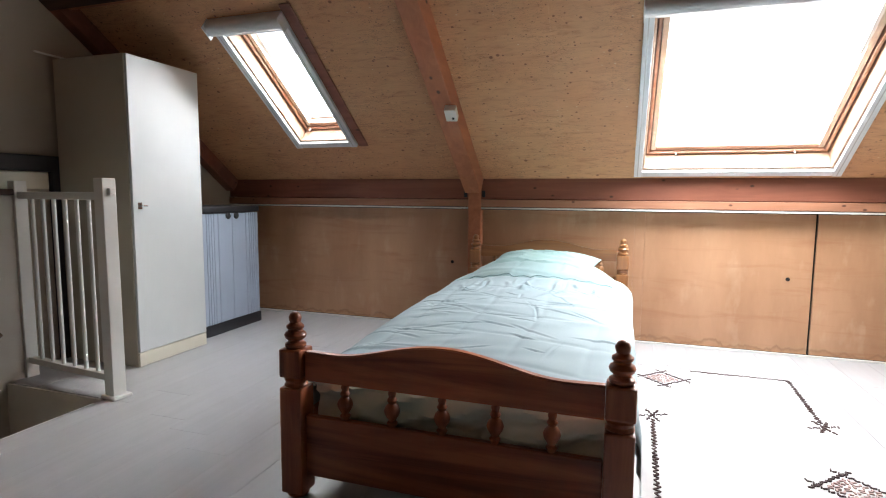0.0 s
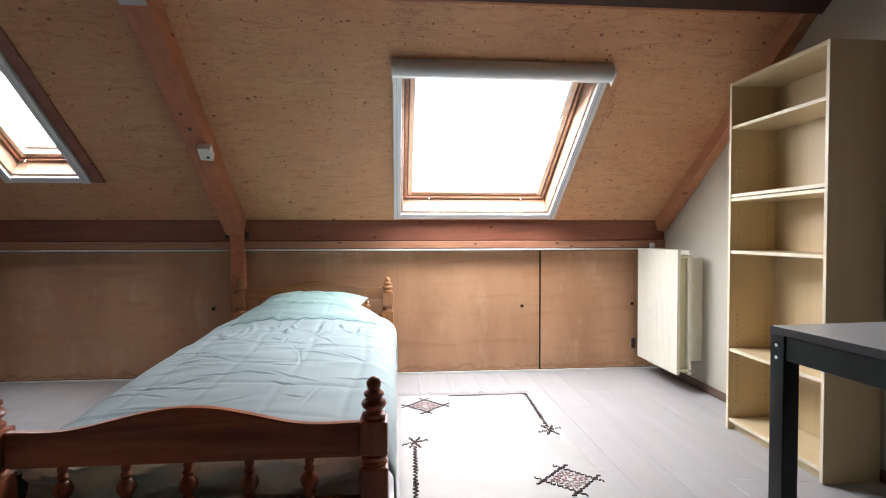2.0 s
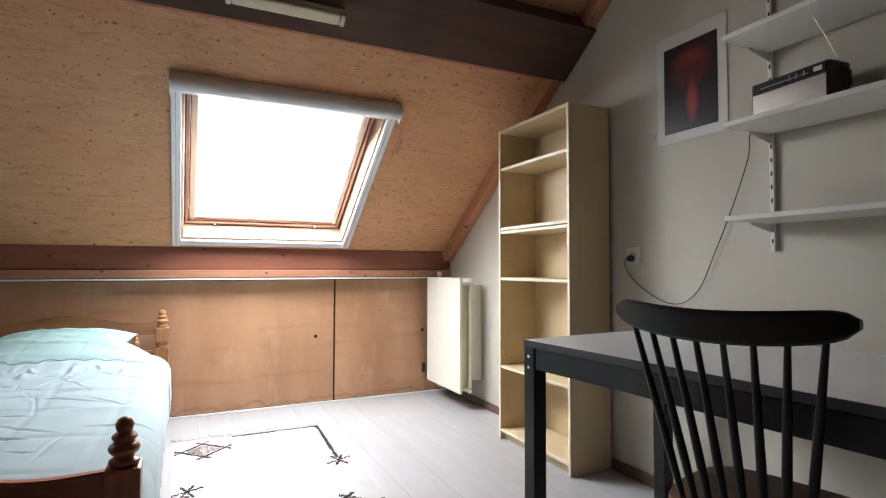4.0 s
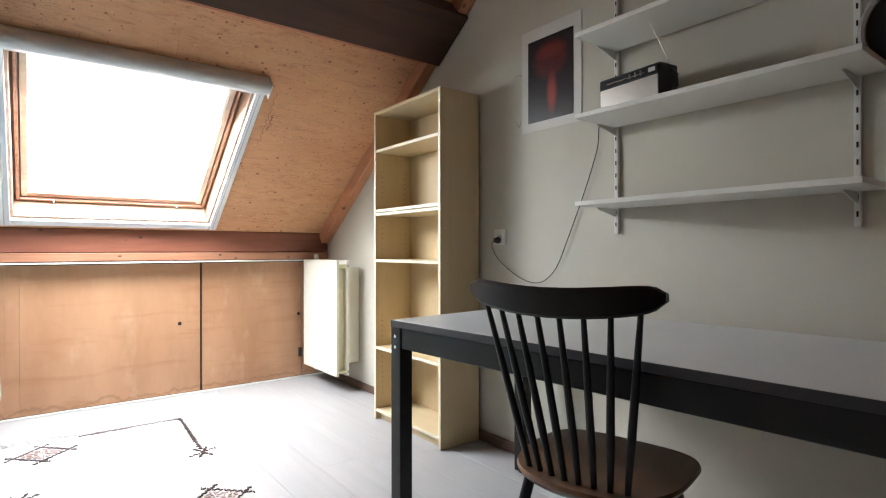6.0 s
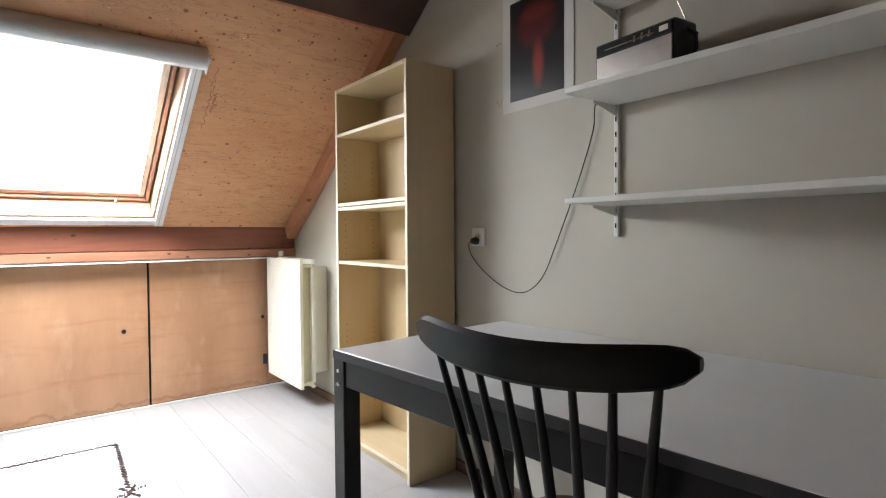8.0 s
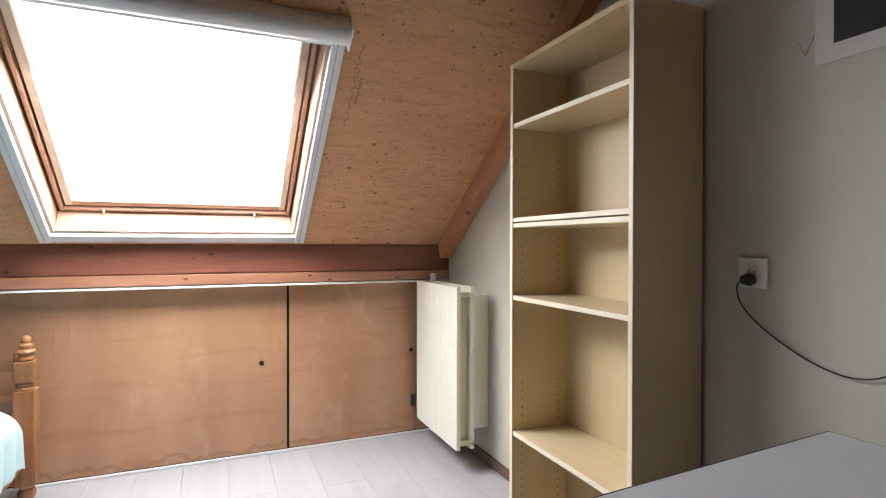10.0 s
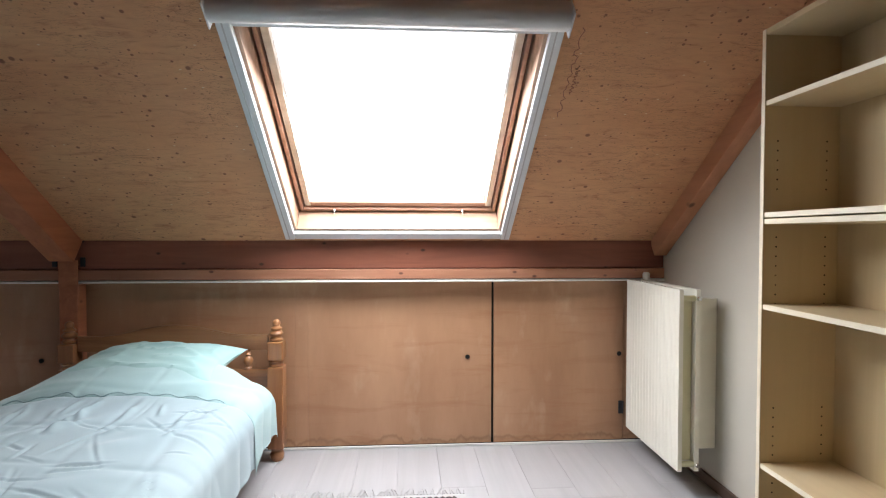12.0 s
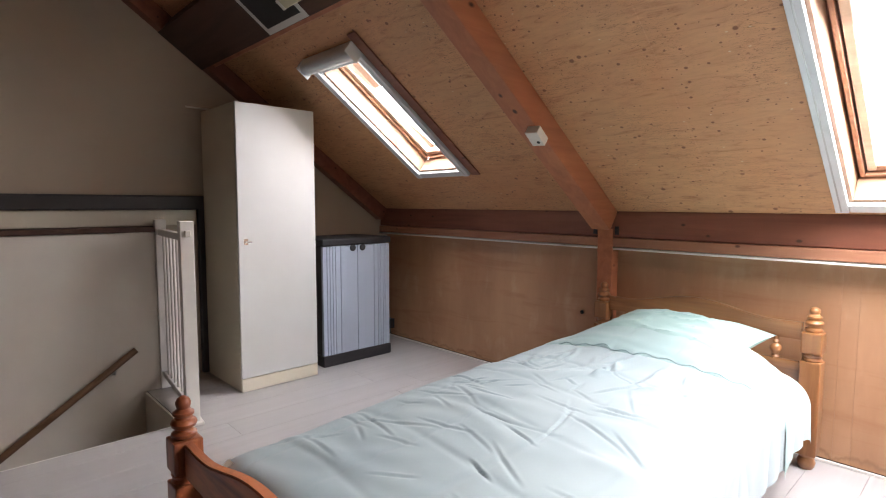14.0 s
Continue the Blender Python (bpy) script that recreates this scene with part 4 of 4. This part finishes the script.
# ---- chair ----
def spindle_chair(at):
    """Chair facing +x, its seat's centre over its origin."""
    ch = thing("spindle_chair", "black spindle-back chair with a brown wooden seat", "chair", at=at)
    sh = 0.44
    bm = bmesh.new()
    n = 48
    rings = []
    for z, k in ((sh - 0.034, 0.90), (sh - 0.022, 0.97), (sh - 0.010, 1.0), (sh, 0.985), (sh + 0.001, 0.80), (sh - 0.005, 0.45)):
        ring = []
        for i in range(n):
            a = 2 * math.pi * i / n
            ca, sa = math.cos(a), math.sin(a)
            rx = 0.232 * abs(ca) ** (0.55 if ca > 0 else 0.8) * (1 if ca > 0 else -1)
            ry = (0.236 + 0.018 * ca) * abs(sa) ** (0.55 if ca > 0 else 0.8) * (1 if sa > 0 else -1)
            ring.append(bm.verts.new((rx * k, ry * k, z)))
        rings.append(ring)
    for a, b in zip(rings, rings[1:]):
        for i in range(n):
            bm.faces.new((a[i], a[(i + 1) % n], b[(i + 1) % n], b[i]))
    bm.faces.new(rings[0][::-1])
    bm.faces.new(rings[-1])
    part("seat", bm, TEAK, ch, "saddled brown teak seat", True)
    for sx, sy in ((1, 1), (1, -1), (-1, 1), (-1, -1)):
        part("leg", tube([(0.14 * sx, 0.15 * sy, sh - 0.03), (0.175 * sx, 0.185 * sy, sh * 0.5), (0.215 * sx, 0.215 * sy, 0.001)], 0.016, 12, None, (1.0, 1.05, 0.62)), BLACK, ch, "", True)
    for sy in (1, -1):
        part("stretcher", tube([(-0.185, 0.19 * sy, 0.20), (0, 0.192 * sy, 0.205), (0.185, 0.19 * sy, 0.20)], 0.010, 10, None, (0.8, 1.15, 0.8)), BLACK, ch, "", True)
    part("stretcher", tube([(0.0, -0.19, 0.205), (0, 0, 0.21), (0, 0.19, 0.205)], 0.010, 10, None, (0.8, 1.15, 0.8)), BLACK, ch, "", True)
    top = 0.915
    for i in range(8):
        u = -1 + 2 * i / 7
        b = Vector((-0.185 + 0.022 * u * u, 0.140 * u, sh - 0.004))
        e = Vector((-0.315 + 0.045 * u * u, 0.213 * u, top + 0.006 * u * u - 0.012))
        part("spindle", tube([b, b.lerp(e, 0.3), b.lerp(e, 0.65), e], 0.0095, 10, None, (0.85, 1.15, 1.0, 0.7)), BLACK, ch, "", True)
    bm = bmesh.new()
    secs = []
    for i in range(29):
        u = -1 + 2 * i / 28
        x = -0.322 + 0.062 * u * u
        y = 0.268 * u
        h = 0.058 * (1 - 0.22 * abs(u) ** 4 - 0.5 * abs(u) ** 18)
        z = top + 0.006 + 0.022 * u * u
        t = 0.012
        secs.append([bm.verts.new((x + dx, y, z + dz)) for dx, dz in ((-t, -h * 0.5), (-t * 0.4, -h * 0.62), (t * 0.6, -h * 0.55), (t, 0), (t * 0.5, h * 0.6), (-t * 0.3, h * 0.66), (-t, h * 0.5))])
    for a, b in zip(secs, secs[1:]):
        for k in range(7):
            bm.faces.new((a[k], a[(k + 1) % 7], b[(k + 1) % 7], b[k]))
    bm.faces.new(secs[0][::-1])
    bm.faces.new(secs[-1])
    part("crest_rail", bm, BLACK, ch, "curved black top rail", True)
    return ch


spindle_chair(pose(2.062, -3.286, 0, 0, 0, 12))

# ---- wall shelves ----
sh = thing("wall_shelf", "white wall shelves on slotted metal uprights", "shelf")
for y in (-2.885, -3.72):
    up = part("upright", box((X_RIGHT - 0.016, y - 0.009, 1.117), (X_RIGHT - 0.001, y + 0.009, 2.25), 0.0015), WHITE, sh, "white slotted upright")
    bm = bmesh.new()
    for i in range(21):
        z = 1.147 + i * 0.052
        block(bm, (X_RIGHT - 0.0172, y - 0.0026, z), (X_RIGHT - 0.0161, y + 0.0026, z + 0.017))
    tagged(part("slot_row", bm, HOLE, up, "row of dark slots"), "", "", "", "stuff")
for z in (1.222, 1.565, 1.885):
    p = part("shelf_board", box((2.455, -3.80, z), (X_RIGHT - 0.019, -2.878, z + 0.018), 0.0015), WHITE, sh, "white shelf board")
    for y in (-2.885, -3.72):
        br = extrude_outline([(0, 0), (0.13, 0), (0.13, -0.006), (0.03, -0.028), (0, -0.034)], 0.003, Matrix.Translation((X_RIGHT - 0.016, y - 0.0015, z - 0.001)) @ Matrix.Diagonal((-1, 1, 1, 1)))
        part("bracket", br, WHITE, sh, "white metal bracket")

# ---- radio ----
radio = thing("radio", "vintage silver and black portable radio on a shelf", "radio", at=pose(2.59, -3.07, 1.5835, 0, 0, -6))
part("body", box((-0.055, -0.14, 0.001), (0.045, 0.14, 0.135), 0.008, None, 2), BLACKMAT, radio, "black casing")
part("speaker_plate", box((-0.0585, -0.132, 0.008), (-0.0545, 0.132, 0.092), 0.001), BRUSHED, radio, "brushed metal speaker plate")
part("dial_strip", box((-0.0585, -0.132, 0.097), (-0.0545, 0.132, 0.128), 0.001), BLACK, radio, "dark tuning dial")
part("dial_line", box((-0.0592, -0.075, 0.108), (-0.0584, 0.10, 0.112), 0), CHROME, radio)
for y in (-0.01, 0.02, 0.05):
    part("button", box((-0.02, y * 1.4 - 0.05, 0.136), (0.0, y * 1.4 - 0.03, 0.146), 0.001), CHROME, radio)
for y in (-0.06, -0.035, -0.01):
    part("switch", box((-0.0605, y - 0.004, 0.104), (-0.0584, y + 0.004, 0.122), 0.0005), CHROME, radio, "small silver switch")
part("badge", box((-0.0592, -0.12, 0.106), (-0.0584, -0.092, 0.121), 0), PAPER, radio, "pale window of the dial")
part("handle", tube([(0.0, -0.143, 0.11), (0.0, -0.165, 0.09), (0.0, -0.165, 0.05), (0, -0.143, 0.03)], 0.007, 8), BLACKMAT, radio, "", True)
part("antenna", tube([(0.03, -0.125, 0.13), (-0.005, -0.088, 0.25), (-0.04, -0.05, 0.365)], 0.0019, 8, None, (1.2, 1.0, 0.7)), CHROME, radio, "thin raised antenna", True)

# ---- clock ----
clock = thing("wall_clock", "round dark wall clock with metal rim", "clock", at=pose(X_RIGHT - 0.001, -3.875, 1.685, 0, -90))
part("rim", lathe([(0.10, 0.0005), (0.142, 0.0005), (0.150, 0.012), (0.150, 0.032), (0.140, 0.042), (0.131, 0.040), (0.131, 0.026), (0.10, 0.025)], 48), STEEL, clock, "grey metal rim", True)
part("face", lathe([(0.130, 0.0262), (0.130, 0.0282)], 40), PRINTBLACK, clock, "black dial")
part("hand", box((-0.004, -0.004, 0.030), (0.075, 0.004, 0.032), 0), PAPER, clock)
part("hand", box((-0.004, -0.09, 0.0325), (0.004, 0.004, 0.034), 0), PAPER, clock)


# ---- posters ----
def print_ink():
    """Black print with a dim red dome and glow, as flat ink colours."""
    m, t, b = material("poster_print", 0.35)
    v = coords(t, (1, 1, 1), False)
    sep = t.nodes.new("ShaderNodeSeparateXYZ")
    t.links.new(v, sep.inputs[0])

    def blob(cx, cz, rx, rz, soft0, soft1):
        mp = t.nodes.new("ShaderNodeMapping")
        mp.vector_type = "POINT"
        mp.inputs["Location"].default_value = (-cx / rx, 0, -cz / rz)
        mp.inputs["Scale"].default_value = (1 / rx, 0, 1 / rz)
        t.links.new(v, mp.inputs["Vector"])
        ln = t.nodes.new("ShaderNodeVectorMath")
        ln.operation = "LENGTH"
        t.links.new(mp.outputs[0], ln.inputs[0])
        return ramp(t, ln.outputs["Value"], [(soft0, (1, 1, 1)), (soft1, (0, 0, 0))])
    col = mix(t, blob(0.0, 0.08, 0.125, 0.11, 0.62, 0.97), (0.008, 0.006, 0.009), (0.08, 0.009, 0.009))
    col = mix(t, blob(0.0, 0.12, 0.11, 0.045, 0.35, 0.95), col, (0.15, 0.02, 0.014))
    col = mix(t, blob(0.012, -0.08, 0.04, 0.12, 0.35, 0.95), col, (0.27, 0.03, 0.02))
    t.links.new(col, b.inputs["Base Color"])
    return m


INK = print_ink()
WALLRIGHT = Matrix(((0, 1, 0, 0), (-1, 0, 0, 0), (0, 0, 1, 0), (0, 0, 0, 1)))   # x along the wall, y into it
poster = thing("poster", "dark poster with a red glow and white margin", "poster", at=Matrix.Translation((X_RIGHT - 0.003, -2.512, 1.885)) @ WALLRIGHT)
part("paper", box((-0.185, -0.001, -0.25), (0.185, 0.001, 0.255), 0), PAPER, poster, "white paper margin")
part("print", box((-0.141, -0.0022, -0.208), (0.141, -0.0012, 0.195), 0), INK, poster, "black print with red dome")
bm = box((-0.215, 0, 0), (0.215, 0.29, 0.0015), 0)
p2 = thing("roof_poster", "dark print with white margin on the boarding", "poster", at=ROOF @ pose(-1.545, 1.93, 0.1205, 0, 0, 0))
part("paper", bm, PAPER, p2, "white paper margin")
part("print", box((-0.18, 0.035, 0.0018), (0.18, 0.26, 0.003), 0), PRINTBLACK, p2, "dark picture")

# ---- sockets and cables ----


def outlet(name, m, label):
    o = thing(name, label, "socket", at=m)
    part("plate", box((-0.041, -0.012, -0.041), (0.041, -0.0005, 0.041), 0.004, None, 2), PLASTIC, o)
    part("well", lathe([(0.021, 0), (0.023, 0.003), (0.018, 0.0035), (0.016, 0.001)], 24, None, pose(0, -0.0121, 0, 90)), PLASTIC, o, "", True)
    for x in (-0.008, 0.008):
        part("pin_hole", lathe([(0.0025, 0), (0.0025, 0.0012)], 8, None, pose(x, -0.0136, 0.004, 90)), HOLE, o)
    return o


outlet("wall_socket", Matrix.Translation((X_RIGHT, -2.17, 1.117)) @ WALLRIGHT, "white wall socket with a plug in it")
plug = tagged(part("plug", lathe([(0.016, 0), (0.018, 0.01), (0.013, 0.03), (0.006, 0.036)], 14, None, Matrix.Translation((X_RIGHT - 0.016, -2.17, 1.099)) @ pose(0, 0, 0, 0, -90)), CORD, None, "", True),
              "black plug in the wall socket", "plug")
cw = X_RIGHT - 0.012
path = [(X_RIGHT - 0.05, -2.17, 1.099), (X_RIGHT - 0.055, -2.157, 1.08), (cw - 0.02, -2.15, 1.035), (cw, -2.18, 0.985), (cw, -2.26, 0.935), (cw, -2.34, 0.90), (cw, -2.42, 0.886), (cw, -2.49, 0.905), (cw, -2.56, 0.97),
        (cw, -2.62, 1.09), (cw, -2.68, 1.22), (cw, -2.74, 1.36), (cw, -2.79, 1.50), (cw, -2.805, 1.60), (cw - 0.005, -2.90, 1.615), (2.66, -2.96, 1.62)]


def smooth(pts, n=6):
    """A rounded line through points."""
    P = [Vector(p) for p in pts]
    out = []
    for i in range(len(P) - 1):
        a, b, c, d = P[max(i - 1, 0)], P[i], P[i + 1], P[min(i + 2, len(P) - 1)]
        for k in range(n):
            t = k / n
            out.append(0.5 * ((2 * b) + (c - a) * t + (2 * a - 5 * b + 4 * c - d) * t * t + (3 * b - a - 3 * c + d) * t ** 3))
    return out + [P[-1]]


tagged(part("power_cable", tube(smooth(path), 0.0021, 7), CORD, None, "", True), "thin black power cable hanging on the wall", "cable")

box1 = thing("junction_box", "cream switch box fixed on the rafter", "switch", at=ROOF @ pose(-0.490, 0.955, 0.1355, 0, 0, -4))
part("casing", box((-0.036, -0.048, 0), (0.036, 0.048, 0.048), 0.005, None, 2), PLASTIC, box1)
part("button", lathe([(0.009, 0), (0.008, 0.003)], 14, None, pose(0.012, -0.02, 0.048)), HOLE, box1)
rc = [ROOF @ Vector(p) for p in ((-0.612, 3.2, 0.03), (-0.614, 2.4, 0.06), (-0.612, 1.8, 0.05), (-0.613, 1.35, 0.06), (-0.616, 0.91, 0.05))]
cab = thing("rafter_cable", "thin white cable clipped along the rafter", "cable")
part("wire", tube(smooth(rc), 0.0035, 7), PLASTIC, cab, "", True)
part("end_piece", box((-0.63, 0.88, 0.03), (-0.6055, 0.925, 0.062), 0.003, ROOF), PLASTIC, cab)
for v in (1.35, 1.8, 2.4):
    part("clip", box((-0.62, v - 0.006, 0.04), (-0.6055, v + 0.006, 0.068), 0.001, ROOF), PLASTIC, cab)

# ---- lamps on the purlin ----


def strip_lamp(x, label):
    l = thing("strip_lamp", label, "lamp", "strip lamps on the purlin", at=ROOF @ pose(x, 2.055, 0.1205))
    part("base", box((-0.26, -0.03, 0), (0.26, 0.03, 0.024), 0.003), LAMPCOVER, l)
    part("cover", box((-0.235, -0.028, 0.0245), (0.235, 0.028, 0.06), 0.012, None, 3), LAMPCOVER, l, "yellowed plastic cover, unlit")
    for x0 in (-0.258, 0.236):
        part("end_cap", box((x0, -0.029, 0.0245), (x0 + 0.022, 0.029, 0.061), 0.004), PLASTIC, l)
    return l


strip_lamp(1.085, "unlit strip lamp with a yellowed cover")
strip_lamp(-1.12, "unlit strip lamp with a yellowed cover")
br = thing("joist_hanger", "galvanised bracket where rafter and purlin meet", "bracket")
part("strap", box((-0.61, 1.86, 0.1355), (-0.49, 1.91, 0.138), 0.0005, ROOF), STEEL, br)
for x in (-0.59, -0.55, -0.51):
    part("nail", lathe([(0.006, 0), (0.005, 0.002)], 8, None, ROOF @ pose(x, 1.885, 0.138)), STEEL, br)
for x in (-0.475, -0.62):
    pl = thing("plate_clip", "small dark steel angle at the foot of the rafter", "bracket", "angles at the rafter foot")
    part("angle", box((x - 0.012, -0.083, 1.05), (x + 0.012, -0.0752, 1.10), 0.001), BLACKMAT, pl)

# ---- wardrobe ----
war = thing("wardrobe", "tall narrow white wardrobe with a cream plinth", "wardrobe")
WX, WY0, WY1, WH = -2.21, -1.668, -1.115, 1.868
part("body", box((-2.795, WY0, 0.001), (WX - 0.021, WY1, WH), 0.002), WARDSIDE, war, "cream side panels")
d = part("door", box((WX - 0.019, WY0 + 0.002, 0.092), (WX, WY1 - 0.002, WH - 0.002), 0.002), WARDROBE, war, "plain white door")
part("plinth", box((WX - 0.0205, WY0 + 0.001, 0.002), (WX - 0.003, WY1 - 0.001, 0.088), 0.002), CREAM, war, "cream plinth board")
part("key", tube([(WX, WY0 + 0.05, 0.985), (WX + 0.03, WY0 + 0.05, 0.985), (WX + 0.033, WY0 + 0.075, 0.985)], 0.004, 8), CHROME, d, "small metal key handle")
part("lock_plate", box((WX, WY0 + 0.036, 0.965), (WX + 0.002, WY0 + 0.064, 1.005), 0.0005), CHROME, d)
tagged(part("curtain_rod", tube([(-2.82, -1.76, 1.90), (-2.82, -1.5, 1.895)], 0.006, 8), PLASTIC), "short thin metal rod above the wardrobe", "rod")

# ---- plastic cabinet ----
cb = thing("plastic_cabinet", "low blue-grey plastic cabinet with black top and base", "cabinet")
CX, CY0, CY1, CH = -2.324, -1.0, -0.374, 0.969
part("body", box((-2.77, CY0 + 0.01, 0.085), (CX - 0.028, CY1 - 0.01, CH - 0.055), 0.004), BLACKMAT, cb)
part("top", box((-2.78, CY0, CH - 0.052), (CX + 0.012, CY1 + 0.003, CH), 0.010, None, 2), BLACKMAT, cb, "black moulded top")
part("base", box((-2.78, CY0, 0.001), (CX + 0.008, CY1 + 0.003, 0.082), 0.006, None, 2), BLACKMAT, cb, "black moulded base")
cm = (CY0 + CY1) / 2
for a, b, hy in ((CY0 + 0.006, cm - 0.002, cm - 0.045), (cm + 0.002, CY1 - 0.006, cm + 0.045)):
    k = a + 0.03 if a < cm - 0.1 else b - 0.115
    ribs = [(k + i * 0.025, k + i * 0.025 + 0.013) for i in range(4)] + [(a + 0.15, b - 0.13)]
    bm = ribbed(CX, CX - 0.026, a, b, sorted(ribs), 0.006, 0.086, CH - 0.056)
    dr = part("door", bm, BLUEGREY, cb, "ribbed blue-grey door")
    part("grip", lathe([(0.026, 0), (0.026, 0.006), (0.02, 0.012)], 16, None, pose(CX + 0.0005, hy, CH - 0.075, 0, 90)), BLACKMAT, dr, "rounded black grip")

# ---- corner socket by the cabinet, hinge on the panel ----
cs = thing("floor_socket", "black double socket low on the corner wall", "socket")
part("casing", box((-2.83, -0.055, 0.08), (-2.73, -0.0075, 0.17), 0.006, None, 2), BLACKMAT, cs)
part("cable", tube([(-2.77, -0.03, 0.08), (-2.75, -0.04, 0.04), (-2.77, -0.07, 0.006)], 0.006, 8), CORD, cs, "", True)
hg = thing("panel_hinge", "small black hinge on the knee wall panel", "hinge")
part("leaf", box((2.503, -0.012, 0.17), (2.525, -0.0045, 0.245), 0.001), BLACKMAT, hg)
part("knuckle", tube([(2.528, -0.011, 0.17), (2.528, -0.011, 0.245)], 0.0045, 8), BLACKMAT, hg, "", True)

# ---- stair railing ----
rail = thing("stair_railing", "white painted wooden stair railing with round balusters", "railing", at=pose(-1.935, -2.07, 0, 0, 0, -6))
NX, NY = 0.0, 0.0
nw = part("newel", box((NX - 0.035, NY - 0.035, 0.001), (NX + 0.035, NY + 0.035, 1.135), 0.004, None, 2), WHITE, rail, "square white newel")
part("base_block", box((NX - 0.05, NY - 0.05, 0.001), (NX + 0.06, NY + 0.05, 0.018), 0.003), WHITE, nw)
part("clip", box((NX + 0.0355, NY - 0.015, 1.05), (NX + 0.06, NY + 0.015, 1.085), 0.003), PLASTIC, nw, "small white clip")
part("post", box((-0.79, NY - 0.032, 0.001), (-0.725, NY + 0.032, 1.125), 0.004, None, 2), WHITE, rail, "square white end post")
part("top_rail", box((-0.724, NY - 0.022, 1.025), (NX - 0.036, NY + 0.022, 1.065), 0.006, None, 2), WHITE, rail)
part("bottom_rail", box((-0.724, NY - 0.02, 0.085), (NX - 0.036, NY + 0.02, 0.12), 0.004, None, 2), WHITE, rail)
for i in range(6):
    x = -0.625 + i * 0.098
    part("baluster", tube([(x, NY, 0.118), (x, NY, 1.028)], 0.0105, 12), WHITE, rail, "", True)
hr = thing("handrail", "dark round stair handrail on metal brackets", "handrail")
ha, hb = Vector((-2.625, -3.385, -0.555)), Vector((-2.625, -2.175, 0.30))
part("bar", tube([ha, hb], 0.021, 14), HANDRAIL, hr, "", True)
for k in (0.35, 0.90):
    p = ha.lerp(hb, k)
    part("bracket", tube([p + Vector((0, 0, -0.012)), p + Vector((-0.01, 0, -0.05)), p + Vector((-0.054, 0, -0.06))], 0.008, 8), STEEL, hr, "metal bracket", True)

# ---- floor boards, the nearest last ----
BW = 0.2155
n0, n1 = int((X_LEFT - 0.78) / BW) - 1, int((X_RIGHT - 0.78) / BW) + 1
rb = random.Random(11)
for i in range(n0, n1 + 1):
    x0, x1 = max(X_LEFT, 0.78 + i * BW), min(X_RIGHT, 0.78 + (i + 1) * BW)
    if x1 - x0 < 0.01:
        continue
    y = -0.004
    y_end = Y_BACK if x1 > VOID[1] + 0.01 else VOID[3]
    if x0 < VOID[1] < x1:
        spans = [(x0, x1, y, VOID[3]), (VOID[1], x1, VOID[3], Y_BACK)]
    else:
        spans = [(x0, x1, y, y_end)]
    for a, b, s, e in spans:
        cut = s - rb.uniform(0.5, 1.28)
        while s > e + 0.02:
            c = max(e, cut)
            part("floor_board", box((a + 0.0005, c + 0.0004, -0.011), (b - 0.0005, s - 0.0004, 0.0), 0.0008), FLOOR, floor)
            s, cut = c, c - 1.28
